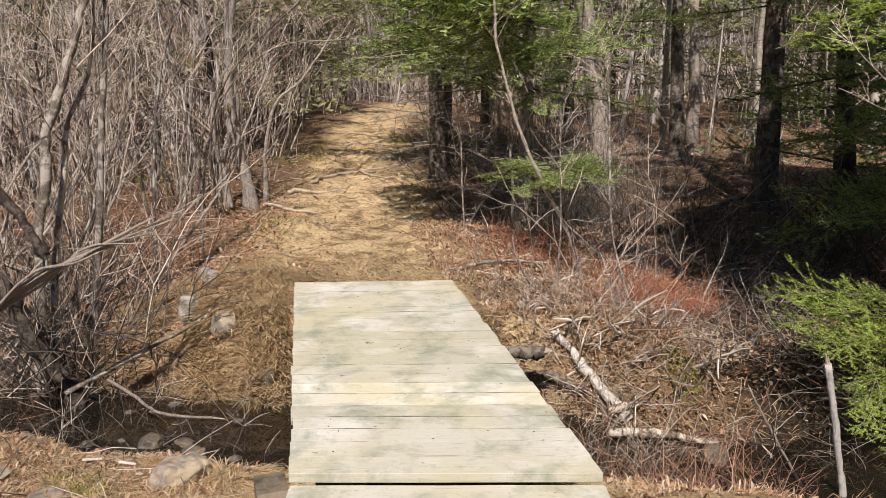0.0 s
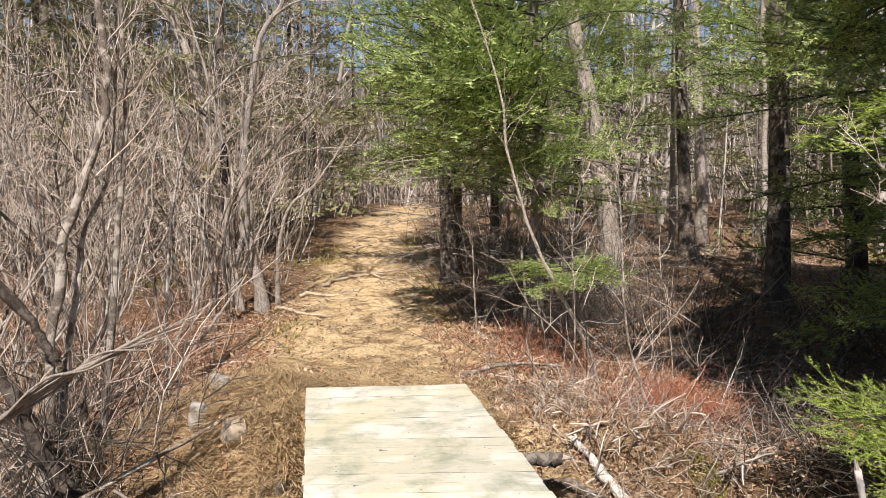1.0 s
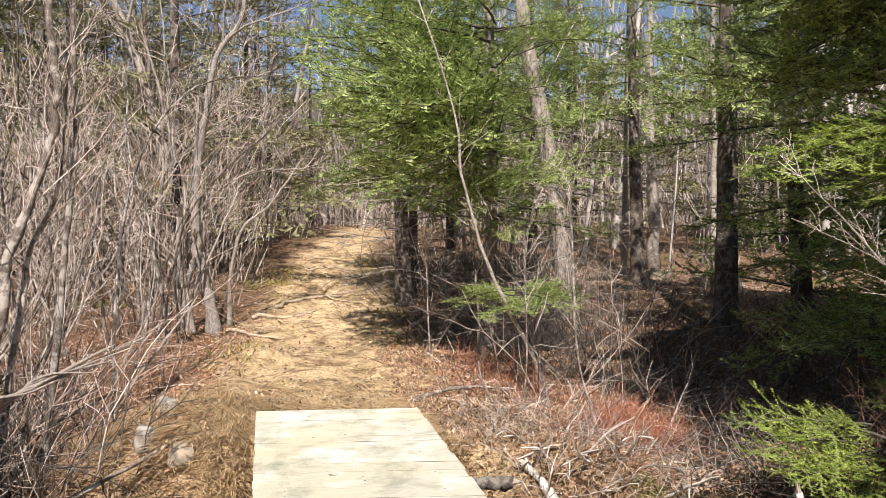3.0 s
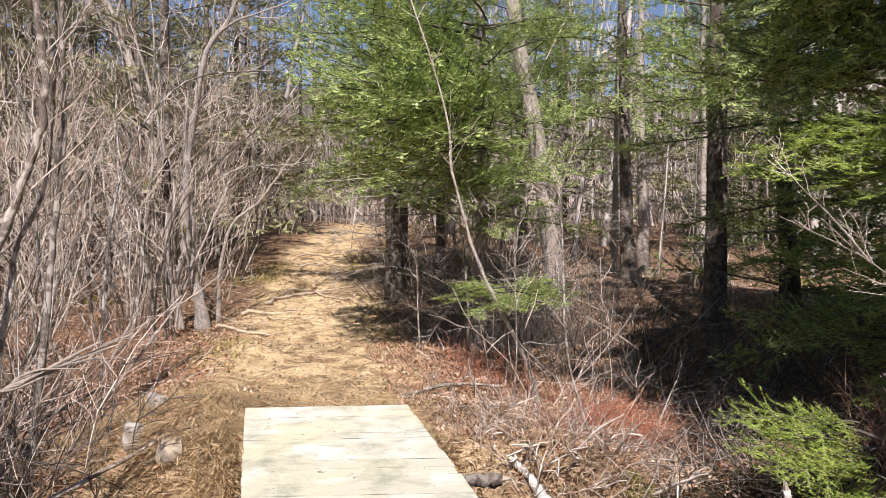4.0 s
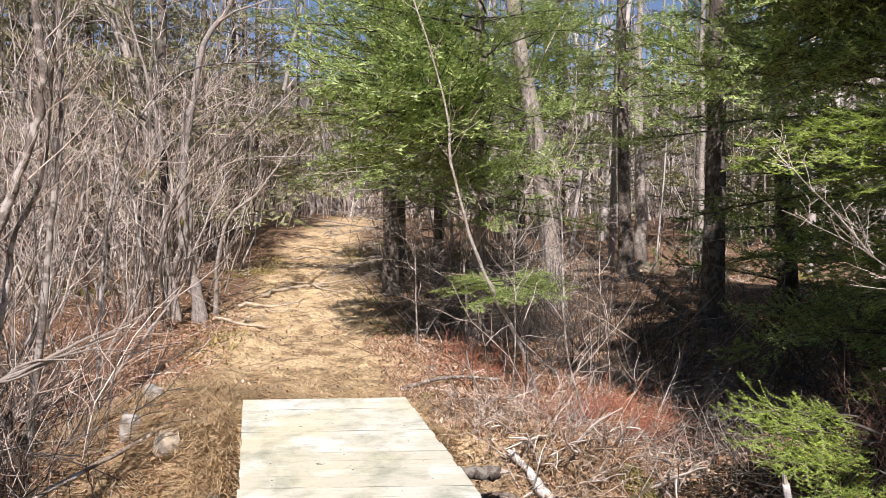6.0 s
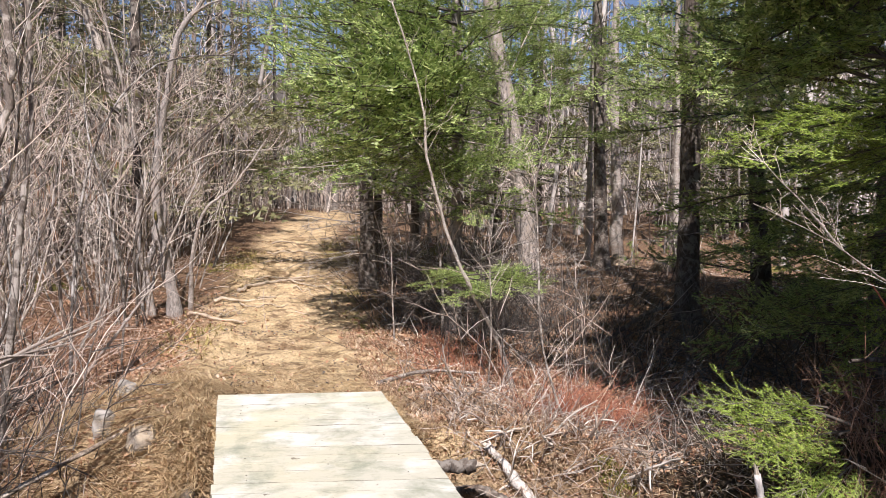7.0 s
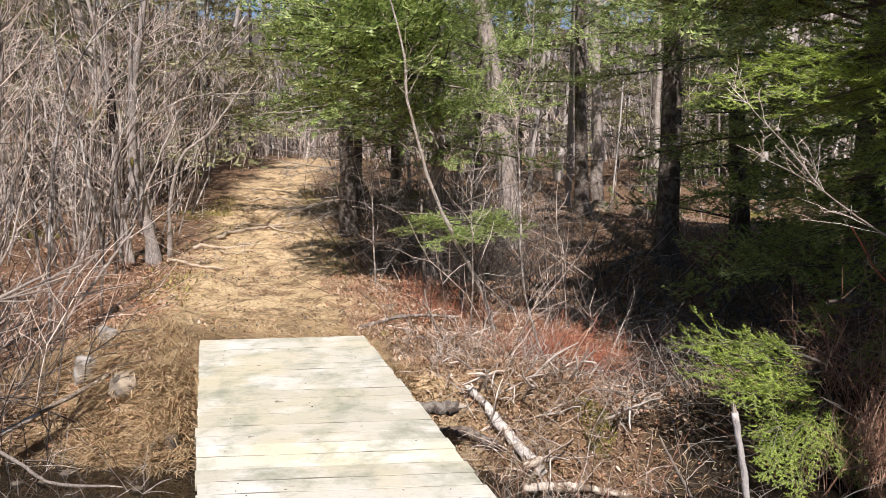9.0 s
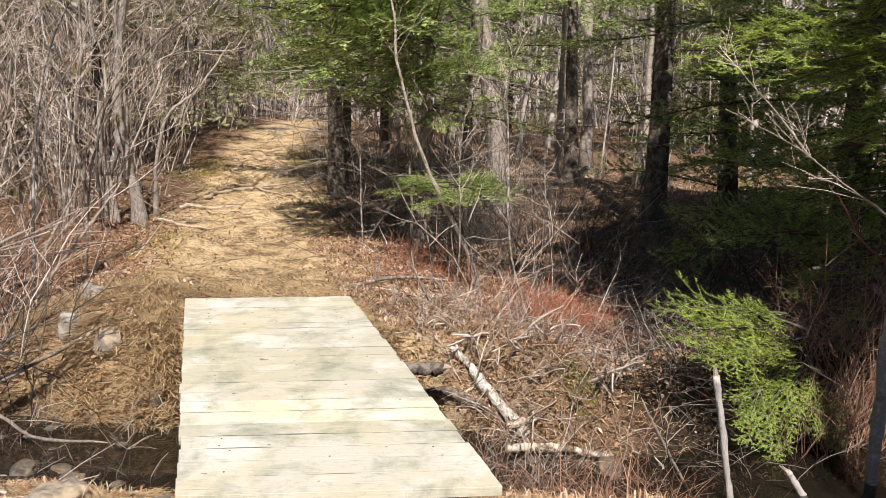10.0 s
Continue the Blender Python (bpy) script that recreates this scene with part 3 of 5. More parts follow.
def make_shrub(seed, stems, height, lean, label, catkins=False, stem_r=0.0145, twig_n=10, group="bare alder thicket"):
    rng = np.random.default_rng(seed)
    root = empty("alder_shrub", label, "shrub", group)
    tw, ck = Geo(), Geo()
    for s in range(stems):
        a = rng.uniform(0, 6.28)
        base = np.array((0.16 * math.cos(a), 0.16 * math.sin(a), -0.12))
        out = rng.uniform(0.05, 0.5) * lean
        h = height * rng.uniform(0.55, 1.1)
        path = wander(rng, base, (out * math.cos(a), out * math.sin(a), 1), h, 11, 0.19, 0.05)
        r = stem_r * rng.uniform(0.5, 1.7)
        g = Geo()
        g.tube(path, np.linspace(r, r * 0.3, 11), 6)
        part("stem", g, (BARK_GREY, BARK_MOTTLED, BARK_DARK, BARK_GREY, BARK_BIRCH)[(seed + s) % 5], root)
        twigs_on(tw, rng, path, min(max(r * 0.30, 0.0026), 0.0042), twig_n, h * 0.28, 2, 0.10, 1.05, 0.08)
        if catkins:
            for _ in range(6):
                p = path[rng.integers(6, 11)] + rng.normal(0, 0.16, 3)
                for q in range(2):
                    p = p + rng.normal(0, 0.02, 3)
                    ck.tube([p, p - (0.005, 0, 0.035), p - (0, 0.004, 0.07)], [0.002, 0.0045, 0.002], 3)
    tagged(part("crown", tw, TWIG, root), kind="stuff")
    if catkins:
        tagged(part("catkin", ck, CATKIN, root, "hanging rust-coloured catkins"), kind="stuff")
    return root


def needle_row(geo, rng, path, spacing, length, width, slot, fuzz=0.6):
    """Needles on both sides of a shoot, some standing up."""
    seg = np.diff(path, axis=0)
    ln = np.linalg.norm(seg, axis=1)
    total = ln.sum()
    n = max(2, int(total / spacing))
    s = (np.arange(n) + rng.random(n)) / n * total
    edges = np.concatenate([[0], np.cumsum(ln)])
    i = np.clip(np.searchsorted(edges, s) - 1, 0, len(seg) - 1)
    base = path[i] + seg[i] * ((s - edges[i]) / ln[i])[:, None]
    d = seg[i] / ln[i][:, None]
    side = np.cross(d, (0, 0, 1.0))
    side /= np.linalg.norm(side, axis=1)[:, None] + 1e-9
    for sg in (-1, 1):
        w = side * sg + d * 0.6 + np.stack([rng.normal(0, 0.2, n), rng.normal(0, 0.2, n), rng.normal(0.1, fuzz, n)], -1)
        w /= np.linalg.norm(w, axis=1)[:, None]
        tip = base + w * (length * rng.uniform(0.7, 1.25, n))[:, None]
        flat = d + np.stack([rng.normal(0, 0.2, n), rng.normal(0, 0.2, n), rng.normal(0, 0.35, n)], -1)
        flat *= (width / 2) / (np.linalg.norm(flat, axis=1)[:, None] + 1e-9)
        v = np.stack([base - flat, base + flat, tip], 1).reshape(-1, 3)
        geo.add(v, None, np.arange(3 * n).reshape(-1, 3), slot)


def bough_mesh(seed, spacing, needle, width, side_step=0.05, sub_step=0.045, name="bough", mat=None, droop=0.12, wood=True, fuzz=0.34, thick=0.27, spread=0.40):
    """An evergreen bough of length one along +x: a narrow, feathery plume of shoots, each fringed with needles."""
    rng = np.random.default_rng(seed)
    g = Geo()
    x = np.linspace(0, 1, 9)
    main = np.stack([x, 0.05 * np.sin(x * 4 + seed), 0.10 * x - droop * x ** 2], -1)
    g.tube(main, np.linspace(0.010, 0.0015, 9), 4, 0)
    needle_row(g, rng, main[3:], spacing, needle, width, 1, fuzz)
    k, s = 0, 0.16
    while s < 0.98:
        i = min(int(s * 8), 7)
        p = main[i] + (main[i + 1] - main[i]) * (s * 8 - i)
        sg = 1 if k % 2 else -1
        ln = (spread * (1 - s) ** 0.6 + 0.05) * rng.uniform(0.55, 1.15) * min(1.0, 0.35 + s * 2.4)
        ang = rng.uniform(0.6, 0.95)
        d = np.array((math.cos(ang), sg * math.sin(ang), rng.normal(-0.02, thick)))
        sp = wander(rng, p, d, ln, 5, 0.10, 0.03)
        if wood:
            g.tube(sp, np.linspace(0.003, 0.0008, 5), 3, 0)
        needle_row(g, rng, sp, spacing, needle, width, 1, fuzz)
        q, t = 0.12, 0
        while q < 0.97:
            j = min(int(q * 4), 3)
            b = sp[j] + (sp[j + 1] - sp[j]) * (q * 4 - j)
            dd = (sp[j + 1] - sp[j]) / np.linalg.norm(sp[j + 1] - sp[j])
            an = (1 if t % 2 else -1) * rng.uniform(0.65, 0.95)
            e = np.array((dd[0] * math.cos(an) - dd[1] * math.sin(an), dd[0] * math.sin(an) + dd[1] * math.cos(an), dd[2] + rng.normal(0, thick)))
            l2 = ln * 0.40 * (1.1 - q) * rng.uniform(0.6, 1.2) + 0.03
            s2 = np.stack([b, b + e * l2 * 0.5 + (0, 0, -0.03 * l2), b + e * l2 + (0, 0, 0.10 * l2)])
            needle_row(g, rng, s2, spacing, needle, width, 1, fuzz)
            q += sub_step / max(ln, 0.12) * rng.uniform(0.8, 1.2)
            t += 1
        s += side_step * rng.uniform(0.7, 1.3)
        k += 1
    return g.mesh(name, [TWIG_DARK, mat or NEEDLES])


BOUGH_NEAR = [bough_mesh(40 + k, 0.0056, 0.0145, 0.0046, 0.036, 0.034, mat=HEMLOCK_NEEDLES, fuzz=0.24, thick=0.16, droop=0.16, spread=0.33) for k in range(3)]
BOUGH_MID = [bough_mesh(50 + k, 0.0125, 0.024, 0.0105, 0.046, 0.046) for k in range(4)]
BOUGH_SAPLING = [bough_mesh(64 + k, 0.014, 0.034, 0.011, 0.06, 0.07, spread=0.46, thick=0.15) for k in range(2)]
BOUGH_LIGHT = [bough_mesh(54 + k, 0.022, 0.034, 0.018, 0.055, 0.062, spread=0.42) for k in range(3)]
BOUGH_TOP = [bough_mesh(57 + k, 0.07, 0.10, 0.085, 0.11, 0.14, wood=False) for k in range(2)]
BOUGH_FAR = [bough_mesh(60 + k, 0.042, 0.05, 0.028, 0.085, 0.10, mat=NEEDLES_FAR, wood=False, spread=0.40) for k in range(3)]


def dead_branch_mesh(seed):
    rng = np.random.default_rng(seed)
    g = Geo()
    b = wander(rng, (0, 0, 0), (1, 0, 0), 1.0, 6, 0.10, -0.01)
    g.tube(b, np.linspace(0.009, 0.002, 6), 4)
    twigs_on(g, rng, b, 0.0035, 6, 0.34, 2, 0.15, 0.8, 0.0)
    return g.mesh("dead_branch", TWIG_DEAD)


DEAD_BRANCH = [dead_branch_mesh(80 + k) for k in range(6)]


def aim(root, tip, roll=0.0):
    """The pose that lays a unit bough from root to tip, with its length as scale."""
    r, t = Vector(root), Vector(tip)
    d = t - r
    ln = d.length
    x = d.normalized()
    y = Vector((0, 0, 1)).cross(x).normalized()
    z = x.cross(y)
    m = Matrix((x, y, z)).transposed().to_4x4()
    return Matrix.Translation(r) @ m @ Matrix.Rotation(roll, 4, "X") @ Matrix.Diagonal((ln, ln, ln, 1))


def conifer(label, pts, r0, height, first, reach, count, meshes, seed, bark=None, dead=20, name="spruce_tree", limit=None, dead_reach=0.9, bare_side=None, thin=None, long_boughs=(), tier=0.42, skirt=None):
    """An evergreen on a trunk line: trunk, dead lower branches, green boughs."""
    rng = np.random.default_rng(seed)
    base = np.array(pts[0], float)
    root = empty(name, label, "tree", "evergreens along the trail", at=tuple(base))
    pts = np.array(pts, float) - base
    lean = (pts[-1] - pts[-2]) / max(pts[-1][2] - pts[-2][2], 0.1)
    line = list(pts) + [pts[-1] + lean * 0.6 * (height - pts[-1][2]) * np.array((1, 1, 0)) + np.array((0, 0, height - pts[-1][2]))]
    line[0] = line[0] - np.array((0, 0, 0.25))
    path = spline(line, 26)
    z = path[:, 2]
    rad = r0 * np.clip(1 - z / (height * 1.02), 0.03, 1) ** 0.8
    rad = rad * (1 + 0.55 * np.exp(-np.clip(z + 0.1, 0, 9) / 0.22))
    g = Geo()
    g.tube(path, rad, 12, wobble=0.06, rng=rng)
    part("trunk", g, bark or BARK_DARK, root)

    def on_trunk(h):
        return np.array([np.interp(h, z, path[:, c]) for c in range(3)])
    for _ in range(dead):
        h = rng.uniform(0.35, max(first + 0.8, 1.0))
        a = rng.uniform(0, 6.28)
        p = on_trunk(h)
        ob = part("dead_branch", DEAD_BRANCH[rng.integers(len(DEAD_BRANCH))], None, root)
        ob.matrix_basis = aim(p, p + dead_reach * rng.uniform(0.5, 1.3) * np.array((math.cos(a), math.sin(a), rng.uniform(-0.3, 0.15))), rng.uniform(0, 6.28))
    k = 0
    while k < count:
        f = (k + rng.random()) / count
        h = first + (height - 0.4 - first) * f ** 1.25
        h = first + tier * round((h - first) / tier) + rng.uniform(-0.06, 0.06)
        a = k * 2.399 + rng.uniform(-0.4, 0.4)
        k += 1
        ln = reach * (1 - (h - first * 0.6) / (height * 1.05 - first * 0.6)) ** 0.75 * rng.uniform(0.65, 1.1) + 0.15
        if bare_side and h > bare_side and 110 < math.degrees(a) % 360 < 250:
            ln *= 0.45
        if thin and h < thin[2] and thin[0] < math.degrees(a) % 360 < thin[1]:
            ln *= 0.35
        if skirt and skirt[0] < math.degrees(a) % 360 < skirt[1]:
            ln = min(ln, max(0.35, (h + base[2] - skirt[2]) * skirt[3]))
        p = on_trunk(h)
        tip = p + ln * np.array((math.cos(a), math.sin(a), rng.uniform(-0.25, 0.1) if h + base[2] < 2.2 else rng.uniform(-0.1, 0.42)))
        fine = meshes if h + base[2] < (limit or 2.1 + 0.27 * base[1]) else BOUGH_TOP
        ob = part("bough", fine[rng.integers(len(fine))], None, root)
        ob.matrix_basis = aim(p, tip, rng.uniform(-0.4, 0.4))
    for h, a, ln, drop in long_boughs:
        p = on_trunk(h - base[2])
        ob = part("bough", meshes[rng.integers(len(meshes))], None, root)
        ob.matrix_basis = aim(p, p + ln * np.array((math.cos(radians(a)), math.sin(radians(a)), drop)), rng.uniform(-0.6, 0.6))
    return root


def bare_tree(name, label, pts, r0, r1, bark, seed, twig_n=30, twig_len=0.8, extra=(), group="bare trees", limb_n=0, twig_start=0.35, category="tree", flare=0.3, twig_mat=None, twig_r=0.0):
    """A leafless tree on a trunk line, with side limbs and twigs."""
    rng = np.random.default_rng(seed)
    base = np.array(pts[0], float)
    root = empty(name, label, category, group, at=tuple(base))
    path = spline(np.array(pts, float) - base, max(8, 4 * len(pts)))
    n = len(path)
    path[1:-1] += rng.normal(0, r0 * 0.22, (n - 2, 3))
    path[0] -= (0, 0, 0.12)
    r = np.linspace(r0, r1, n) * (1 + flare * np.exp(-np.linspace(0, 6, n) * 3))
    g = Geo()
    g.tube(path, r * rng.uniform(0.86, 1.14, n), 10, wobble=0.10, rng=rng, cap=True)
    part("trunk", g, bark, root)
    tw = Geo()
    for e in extra:
        p = spline(np.array(e, float) - base, 14)
        lg = Geo()
        lg.tube(p, np.linspace(r0 * 0.7, r1 * 0.5, 14), 7, wobble=0.06, rng=rng)
        part("limb", lg, bark, root)
        twigs_on(tw, rng, p, twig_r or min(max(r1 * 0.3, 0.003), 0.005), twig_n // 2, twig_len, 2, 0.3)
    for _ in range(limb_n):
        i = rng.integers(n // 3, n - 1)
        p = wander(rng, path[i], side_way(rng, path[i] - path[i - 1], 0.7, 0.4), twig_len * rng.uniform(1.2, 2.2), 8, 0.14, 0.05)
        lg = Geo()
        lg.tube(p, np.linspace(r[i] * 0.5, 0.004, 8), 6)
        part("limb", lg, bark, root)
        twigs_on(tw, rng, p, 0.005, 8, twig_len * 0.8, 2, 0.2)
    if twig_n:
        twigs_on(tw, rng, path, twig_r or min(max(r1 * 0.3, 0.003), 0.005), int(twig_n * 1.4), twig_len, 2, twig_start)
        tagged(part("crown", tw, twig_mat or TWIG, root), kind="stuff")
    return root


# ---- evergreens right of the trail ----
def gz(x, y):
    return float(ground_z(x, y))


conifer("green fir at the trail's edge with a rough grey trunk", [(2.31, 13.0, gz(2.31, 13)), (2.25, 13, 1.7), (2.15, 13, 3.3), (2.1, 13, 4.6)], 0.13, 8.5, 1.75, 2.6, 90, BOUGH_MID, 1, BARK_DARK, 60, dead_reach=1.2, bare_side=4.6, thin=(285, 359, 6.0), tier=0.5, skirt=(120, 265, 2.0, 1.25))
conifer("shaggy-barked fir with bare dead lower branches", [(2.66, 9.3, gz(2.66, 9.3)), (2.68, 9.3, 1.21), (2.68, 9.3, 2.3), (2.63, 9.3, 3.8)], 0.085, 7.5, 1.65, 1.5, 60, BOUGH_MID, 2, BARK_SHAGGY, 70, dead_reach=1.15, skirt=(130, 220, 1.7, 1.6),
        long_boughs=[(1.72, 228, 1.6, 0.03), (1.70, 250, 1.4, 0.05), (1.74, 272, 1.3, 0.04), (1.78, 292, 1.4, 0.03), (2.2, 200, 2.3, 0.06), (2.35, 222, 2.3, 0.04),
                     (2.55, 190, 2.2, 0.08), (2.75, 208, 2.4, 0.05), (2.9, 232, 2.2, 0.03), (3.1, 198, 2.3, 0.06), (3.3, 218, 2.2, 0.04), (3.5, 185, 2.0, 0.08), (3.6, 240, 1.9, 0.05), (3.9, 205, 1.8, 0.08), (1.9, 226, 2.5, 0.03), (2.0, 236, 2.6, 0.0), (2.1, 245, 2.4, 0.02), (2.3, 230, 2.8, 0.0), (2.4, 240, 2.7, 0.02), (2.6, 222, 2.7, 0.0)])
conifer("tall leaning evergreen with shaggy pale bark", [(4.69, 12.0, gz(4.69, 12)), (4.58, 12, 0.8), (4.28, 12, 2.57), (3.89, 12, 4.47)], 0.17, 9, 2.5, 1.9, 40, BOUGH_MID, 3, BARK_SHAGGY, 54, thin=(205, 335, 6.0))
conifer("tall dark spruce with a straight bare lower trunk", [(6.29, 10.2, gz(6.29, 10.2)), (6.27, 10.2, 1.03), (6.25, 10.2, 2.34), (6.19, 10.2, 4.2)], 0.165, 9.5, 3.2, 2.0, 34, BOUGH_MID, 4, BARK_DARK, 34,
        long_boughs=[(2.4, 185, 1.5, -0.1), (2.6, 205, 1.7, -0.1), (2.75, 225, 1.5, -0.05), (2.9, 195, 1.8, -0.1), (3.1, 215, 1.7, 0.0), (2.5, 330, 1.2, 0.0)])
conifer("dark spruce standing in the shade", [(7.33, 15.0, gz(7.33, 15)), (7.21, 15, 2.1), (7.09, 15, 4.7)], 0.14, 9, 3.0, 1.9, 32, BOUGH_LIGHT, 5, BARK_DARK, 44)
conifer("dark spruce deep in shade behind the boughs", [(8.11, 11.0, gz(8.11, 11)), (7.86, 11, 2.0), (7.63, 11, 4.5)], 0.16, 6.5, 0.5, 2.0, 50, BOUGH_MID, 6, BARK_DARK, 20)
conifer("young fir with low green boughs", [(2.45, 7.6, gz(2.45, 7.6)), (2.45, 7.6, 0.6), (2.44, 7.6, 1.0)], 0.02, 1.38, 0.86, 0.85, 20, BOUGH_SAPLING, 7, BARK_DARK, 6, "fir_sapling")
conifer("slim fir behind the trailside clump", [(3.4, 14.5, gz(3.4, 14.5)), (3.4, 14.5, 2.0), (3.35, 14.5, 4.0)], 0.09, 6.8, 1.9, 2.0, 50, BOUGH_LIGHT, 8, BARK_DARK, 24)

conifer("dense green fir behind the trailside clump", [(3.2, 17.0, gz(3.2, 17.0)), (3.2, 17.0, 2.0), (3.15, 17.0, 5.0)], 0.10, 7.5, 1.7, 2.3, 62, BOUGH_LIGHT, 9, BARK_DARK, 12)
conifer("dense green fir behind the trailside clump", [(5.4, 15.8, gz(5.4, 15.8)), (5.4, 15.8, 2.0), (5.35, 15.8, 5.0)], 0.10, 7.2, 2.6, 2.2, 50, BOUGH_LIGHT, 10, BARK_DARK, 16)
conifer("dark fir deep among the trunks", [(7.4, 19.0, gz(7.4, 19.0)), (7.4, 19.0, 2.0), (7.35, 19.0, 5.0)], 0.10, 8, 4.0, 2.2, 40, BOUGH_LIGHT, 11, BARK_DARK, 16)
conifer("dark fir deep among the trunks", [(10.6, 18.0, gz(10.6, 18.0)), (10.6, 18.0, 2.0), (10.55, 18.0, 5.0)], 0.10, 8, 4.0, 2.2, 40, BOUGH_LIGHT, 12, BARK_DARK, 16)
bare_tree("pale_trunk_tree", "pale straight trunk of a bare tree", [(8.65, 17.0, gz(8.65, 17)), (8.53, 17, 2.9), (8.43, 17, 5.2), (8.3, 17, 9)], 0.13, 0.05, BARK_BIRCH, 21, 10, 1.0, twig_start=0.5)
bare_tree("pale_trunk_tree", "thin pale trunk of a bare tree", [(8.97, 15.0, gz(8.97, 15)), (8.88, 15, 2.7), (8.79, 15, 5.5), (8.7, 15, 8)], 0.06, 0.03, BARK_BIRCH, 22, 8, 0.9, twig_start=0.5)


# ---- hemlock overhanging the brook ----
def build_hemlock():
    rng = np.random.default_rng(12)
    base = (4.9, 4.7, gz(4.9, 4.7))
    root = empty("hemlock_tree", "bright green hemlock with boughs hanging over the brook", "tree", "evergreens along the trail", at=base)
    g = Geo()
    path = spline([(0, 0, -0.2), (0.05, 0.02, 2), (0.0, 0.05, 5), (0.1, 0, 9)], 20)
    g.tube(path, np.linspace(0.16, 0.02, 20), 10, wobble=0.05, rng=rng)
    part("trunk", g, BARK_DARK, root)
    b = np.array(base)
    low = [((3.98, 4.45, 0.02), (2.59, 4.20, 0.44)),
           ((3.89, 4.45, -0.03), (2.66, 4.20, 0.25)),
           ((3.86, 4.45, -0.11), (2.83, 4.20, 0.11)),
           ((3.98, 4.45, -0.03), (3.09, 4.20, -0.20)),
           ((3.90, 4.45, -0.11), (3.22, 4.20, -0.41)),
           ((4.00, 4.45, -0.19), (3.46, 4.20, -0.68)),
           ((4.21, 4.45, -0.37), (3.97, 4.20, -0.69)),
           ((3.83, 4.45, 0.13), (2.91, 4.20, 0.31)),
           ((3.84, 4.35, 0.04), (2.95, 4.10, 0.02)),
           ((3.87, 4.35, -0.19), (3.20, 4.10, -0.50)),
           ((3.96, 4.35, -0.16), (3.75, 4.10, -0.51)),
           ((5.0, 4.8, 0.5), (3.9, 4.7, 0.3)), ((5.2, 4.9, 0.3), (4.3, 4.6, -0.1)), ((5.2, 4.9, 0.9), (4.2, 4.8, 0.6))]
    high = [((4.07, 3.95, 2.01), (2.65, 4.16, 1.80)), ((4.07, 3.95, 2.18), (3.07, 4.12, 1.93)), ((4.07, 3.95, 1.93), (3.44, 3.95, 1.72)),
            ((4.07, 3.95, 1.84), (3.36, 4.45, 1.59)), ((4.07, 3.95, 1.76), (3.70, 3.86, 1.47)), ((4.07, 3.95, 2.35), (3.61, 4.03, 2.10)),
            ((4.07, 3.95, 1.51), (3.78, 3.95, 1.26)), ((4.07, 3.95, 1.42), (3.61, 4.54, 1.09)), ((4.07, 3.95, 2.52), (3.28, 4.45, 2.35)),
            ((4.05, 3.95, 1.95), (2.78, 4.05, 1.74)), ((4.05, 3.95, 1.85), (3.02, 4.0, 1.66)), ((4.05, 3.95, 1.8), (3.25, 3.95, 1.6)), ((4.05, 3.95, 2.1), (2.85, 4.2, 1.9)), ((4.05, 3.95, 1.98), (3.1, 3.9, 1.8))]
    for line, r in (([(0, 0, 0.3), (-0.5, -0.1, 0.55), (-1.0, -0.3, 0.62)], 0.03), ([(0, 0, 2.4), (-0.45, -0.4, 2.42), (-0.85, -0.78, 2.44)], 0.035)):
        limb = Geo()
        limb.tube(spline(line, 8), np.linspace(r, r * 0.4, 8), 7, wobble=0.08, rng=rng)
        part("limb", limb, BARK_DARK, root)
    low = [(r, (t[0] + 0.10, t[1], t[2] - 0.06)) for r, t in low]
    for r, t in low + high:
        ob = part("bough", BOUGH_NEAR[rng.integers(3)], None, root)
        ob.matrix_basis = aim(np.array(r) - b, np.array(t) - b, rng.uniform(-0.45, 0.05))
    for k in range(96):
        h = 2.9 + 4.8 * k / 96
        a = k * 2.399
        ln = 2.6 * (1 - (h - 1) / 12.0) * rng.uniform(0.75, 1.05)
        if h < 4.8 and 185 < math.degrees(a) % 360 < 236:
            ln *= 0.35
        kind = BOUGH_MID if h < 3.9 else BOUGH_TOP
        ob = part("bough", kind[rng.integers(len(kind))], None, root)
        p = np.array((0.03, 0.03, h))
        ob.matrix_basis = aim(p, p + ln * np.array((math.cos(a), math.sin(a), 0.05)), 0)
    for k in range(16):
        r = np.array((4.4, 4.7, rng.uniform(2.2, 3.5)))
        t = np.array((rng.uniform(2.75, 3.3), rng.uniform(4.3, 5.0), rng.uniform(2.0, 3.1)))
        ob = part("bough", BOUGH_MID[k % 4], None, root)
        ob.matrix_basis = aim(r - b, t - b, rng.uniform(-0.5, 0.5))
    for k in range(34):
        r = np.array((rng.uniform(4.5, 5.6), rng.uniform(4.9, 5.9), rng.uniform(0.4, 3.4)))
        t = r + np.array((-rng.uniform(0.6, 1.1), rng.uniform(-0.5, 0.4), rng.uniform(-0.35, 0.05)))
        ob = part("bough", BOUGH_MID[k % 4], None, root)
        ob.matrix_basis = aim(r - b, t - b, rng.uniform(-0.6, 0.6))
    for k in range(20):
        p = np.array((0.03, 0.03, rng.uniform(0.9, 3.0)))
        a = rng.uniform(0, 6.28)
        ob = part("bough", BOUGH_MID[k % 4], None, root)
        ob.matrix_basis = aim(p, p + rng.uniform(0.9, 1.5) * np.array((math.cos(a), math.sin(a), rng.uniform(-0.35, 0.0))), 0)
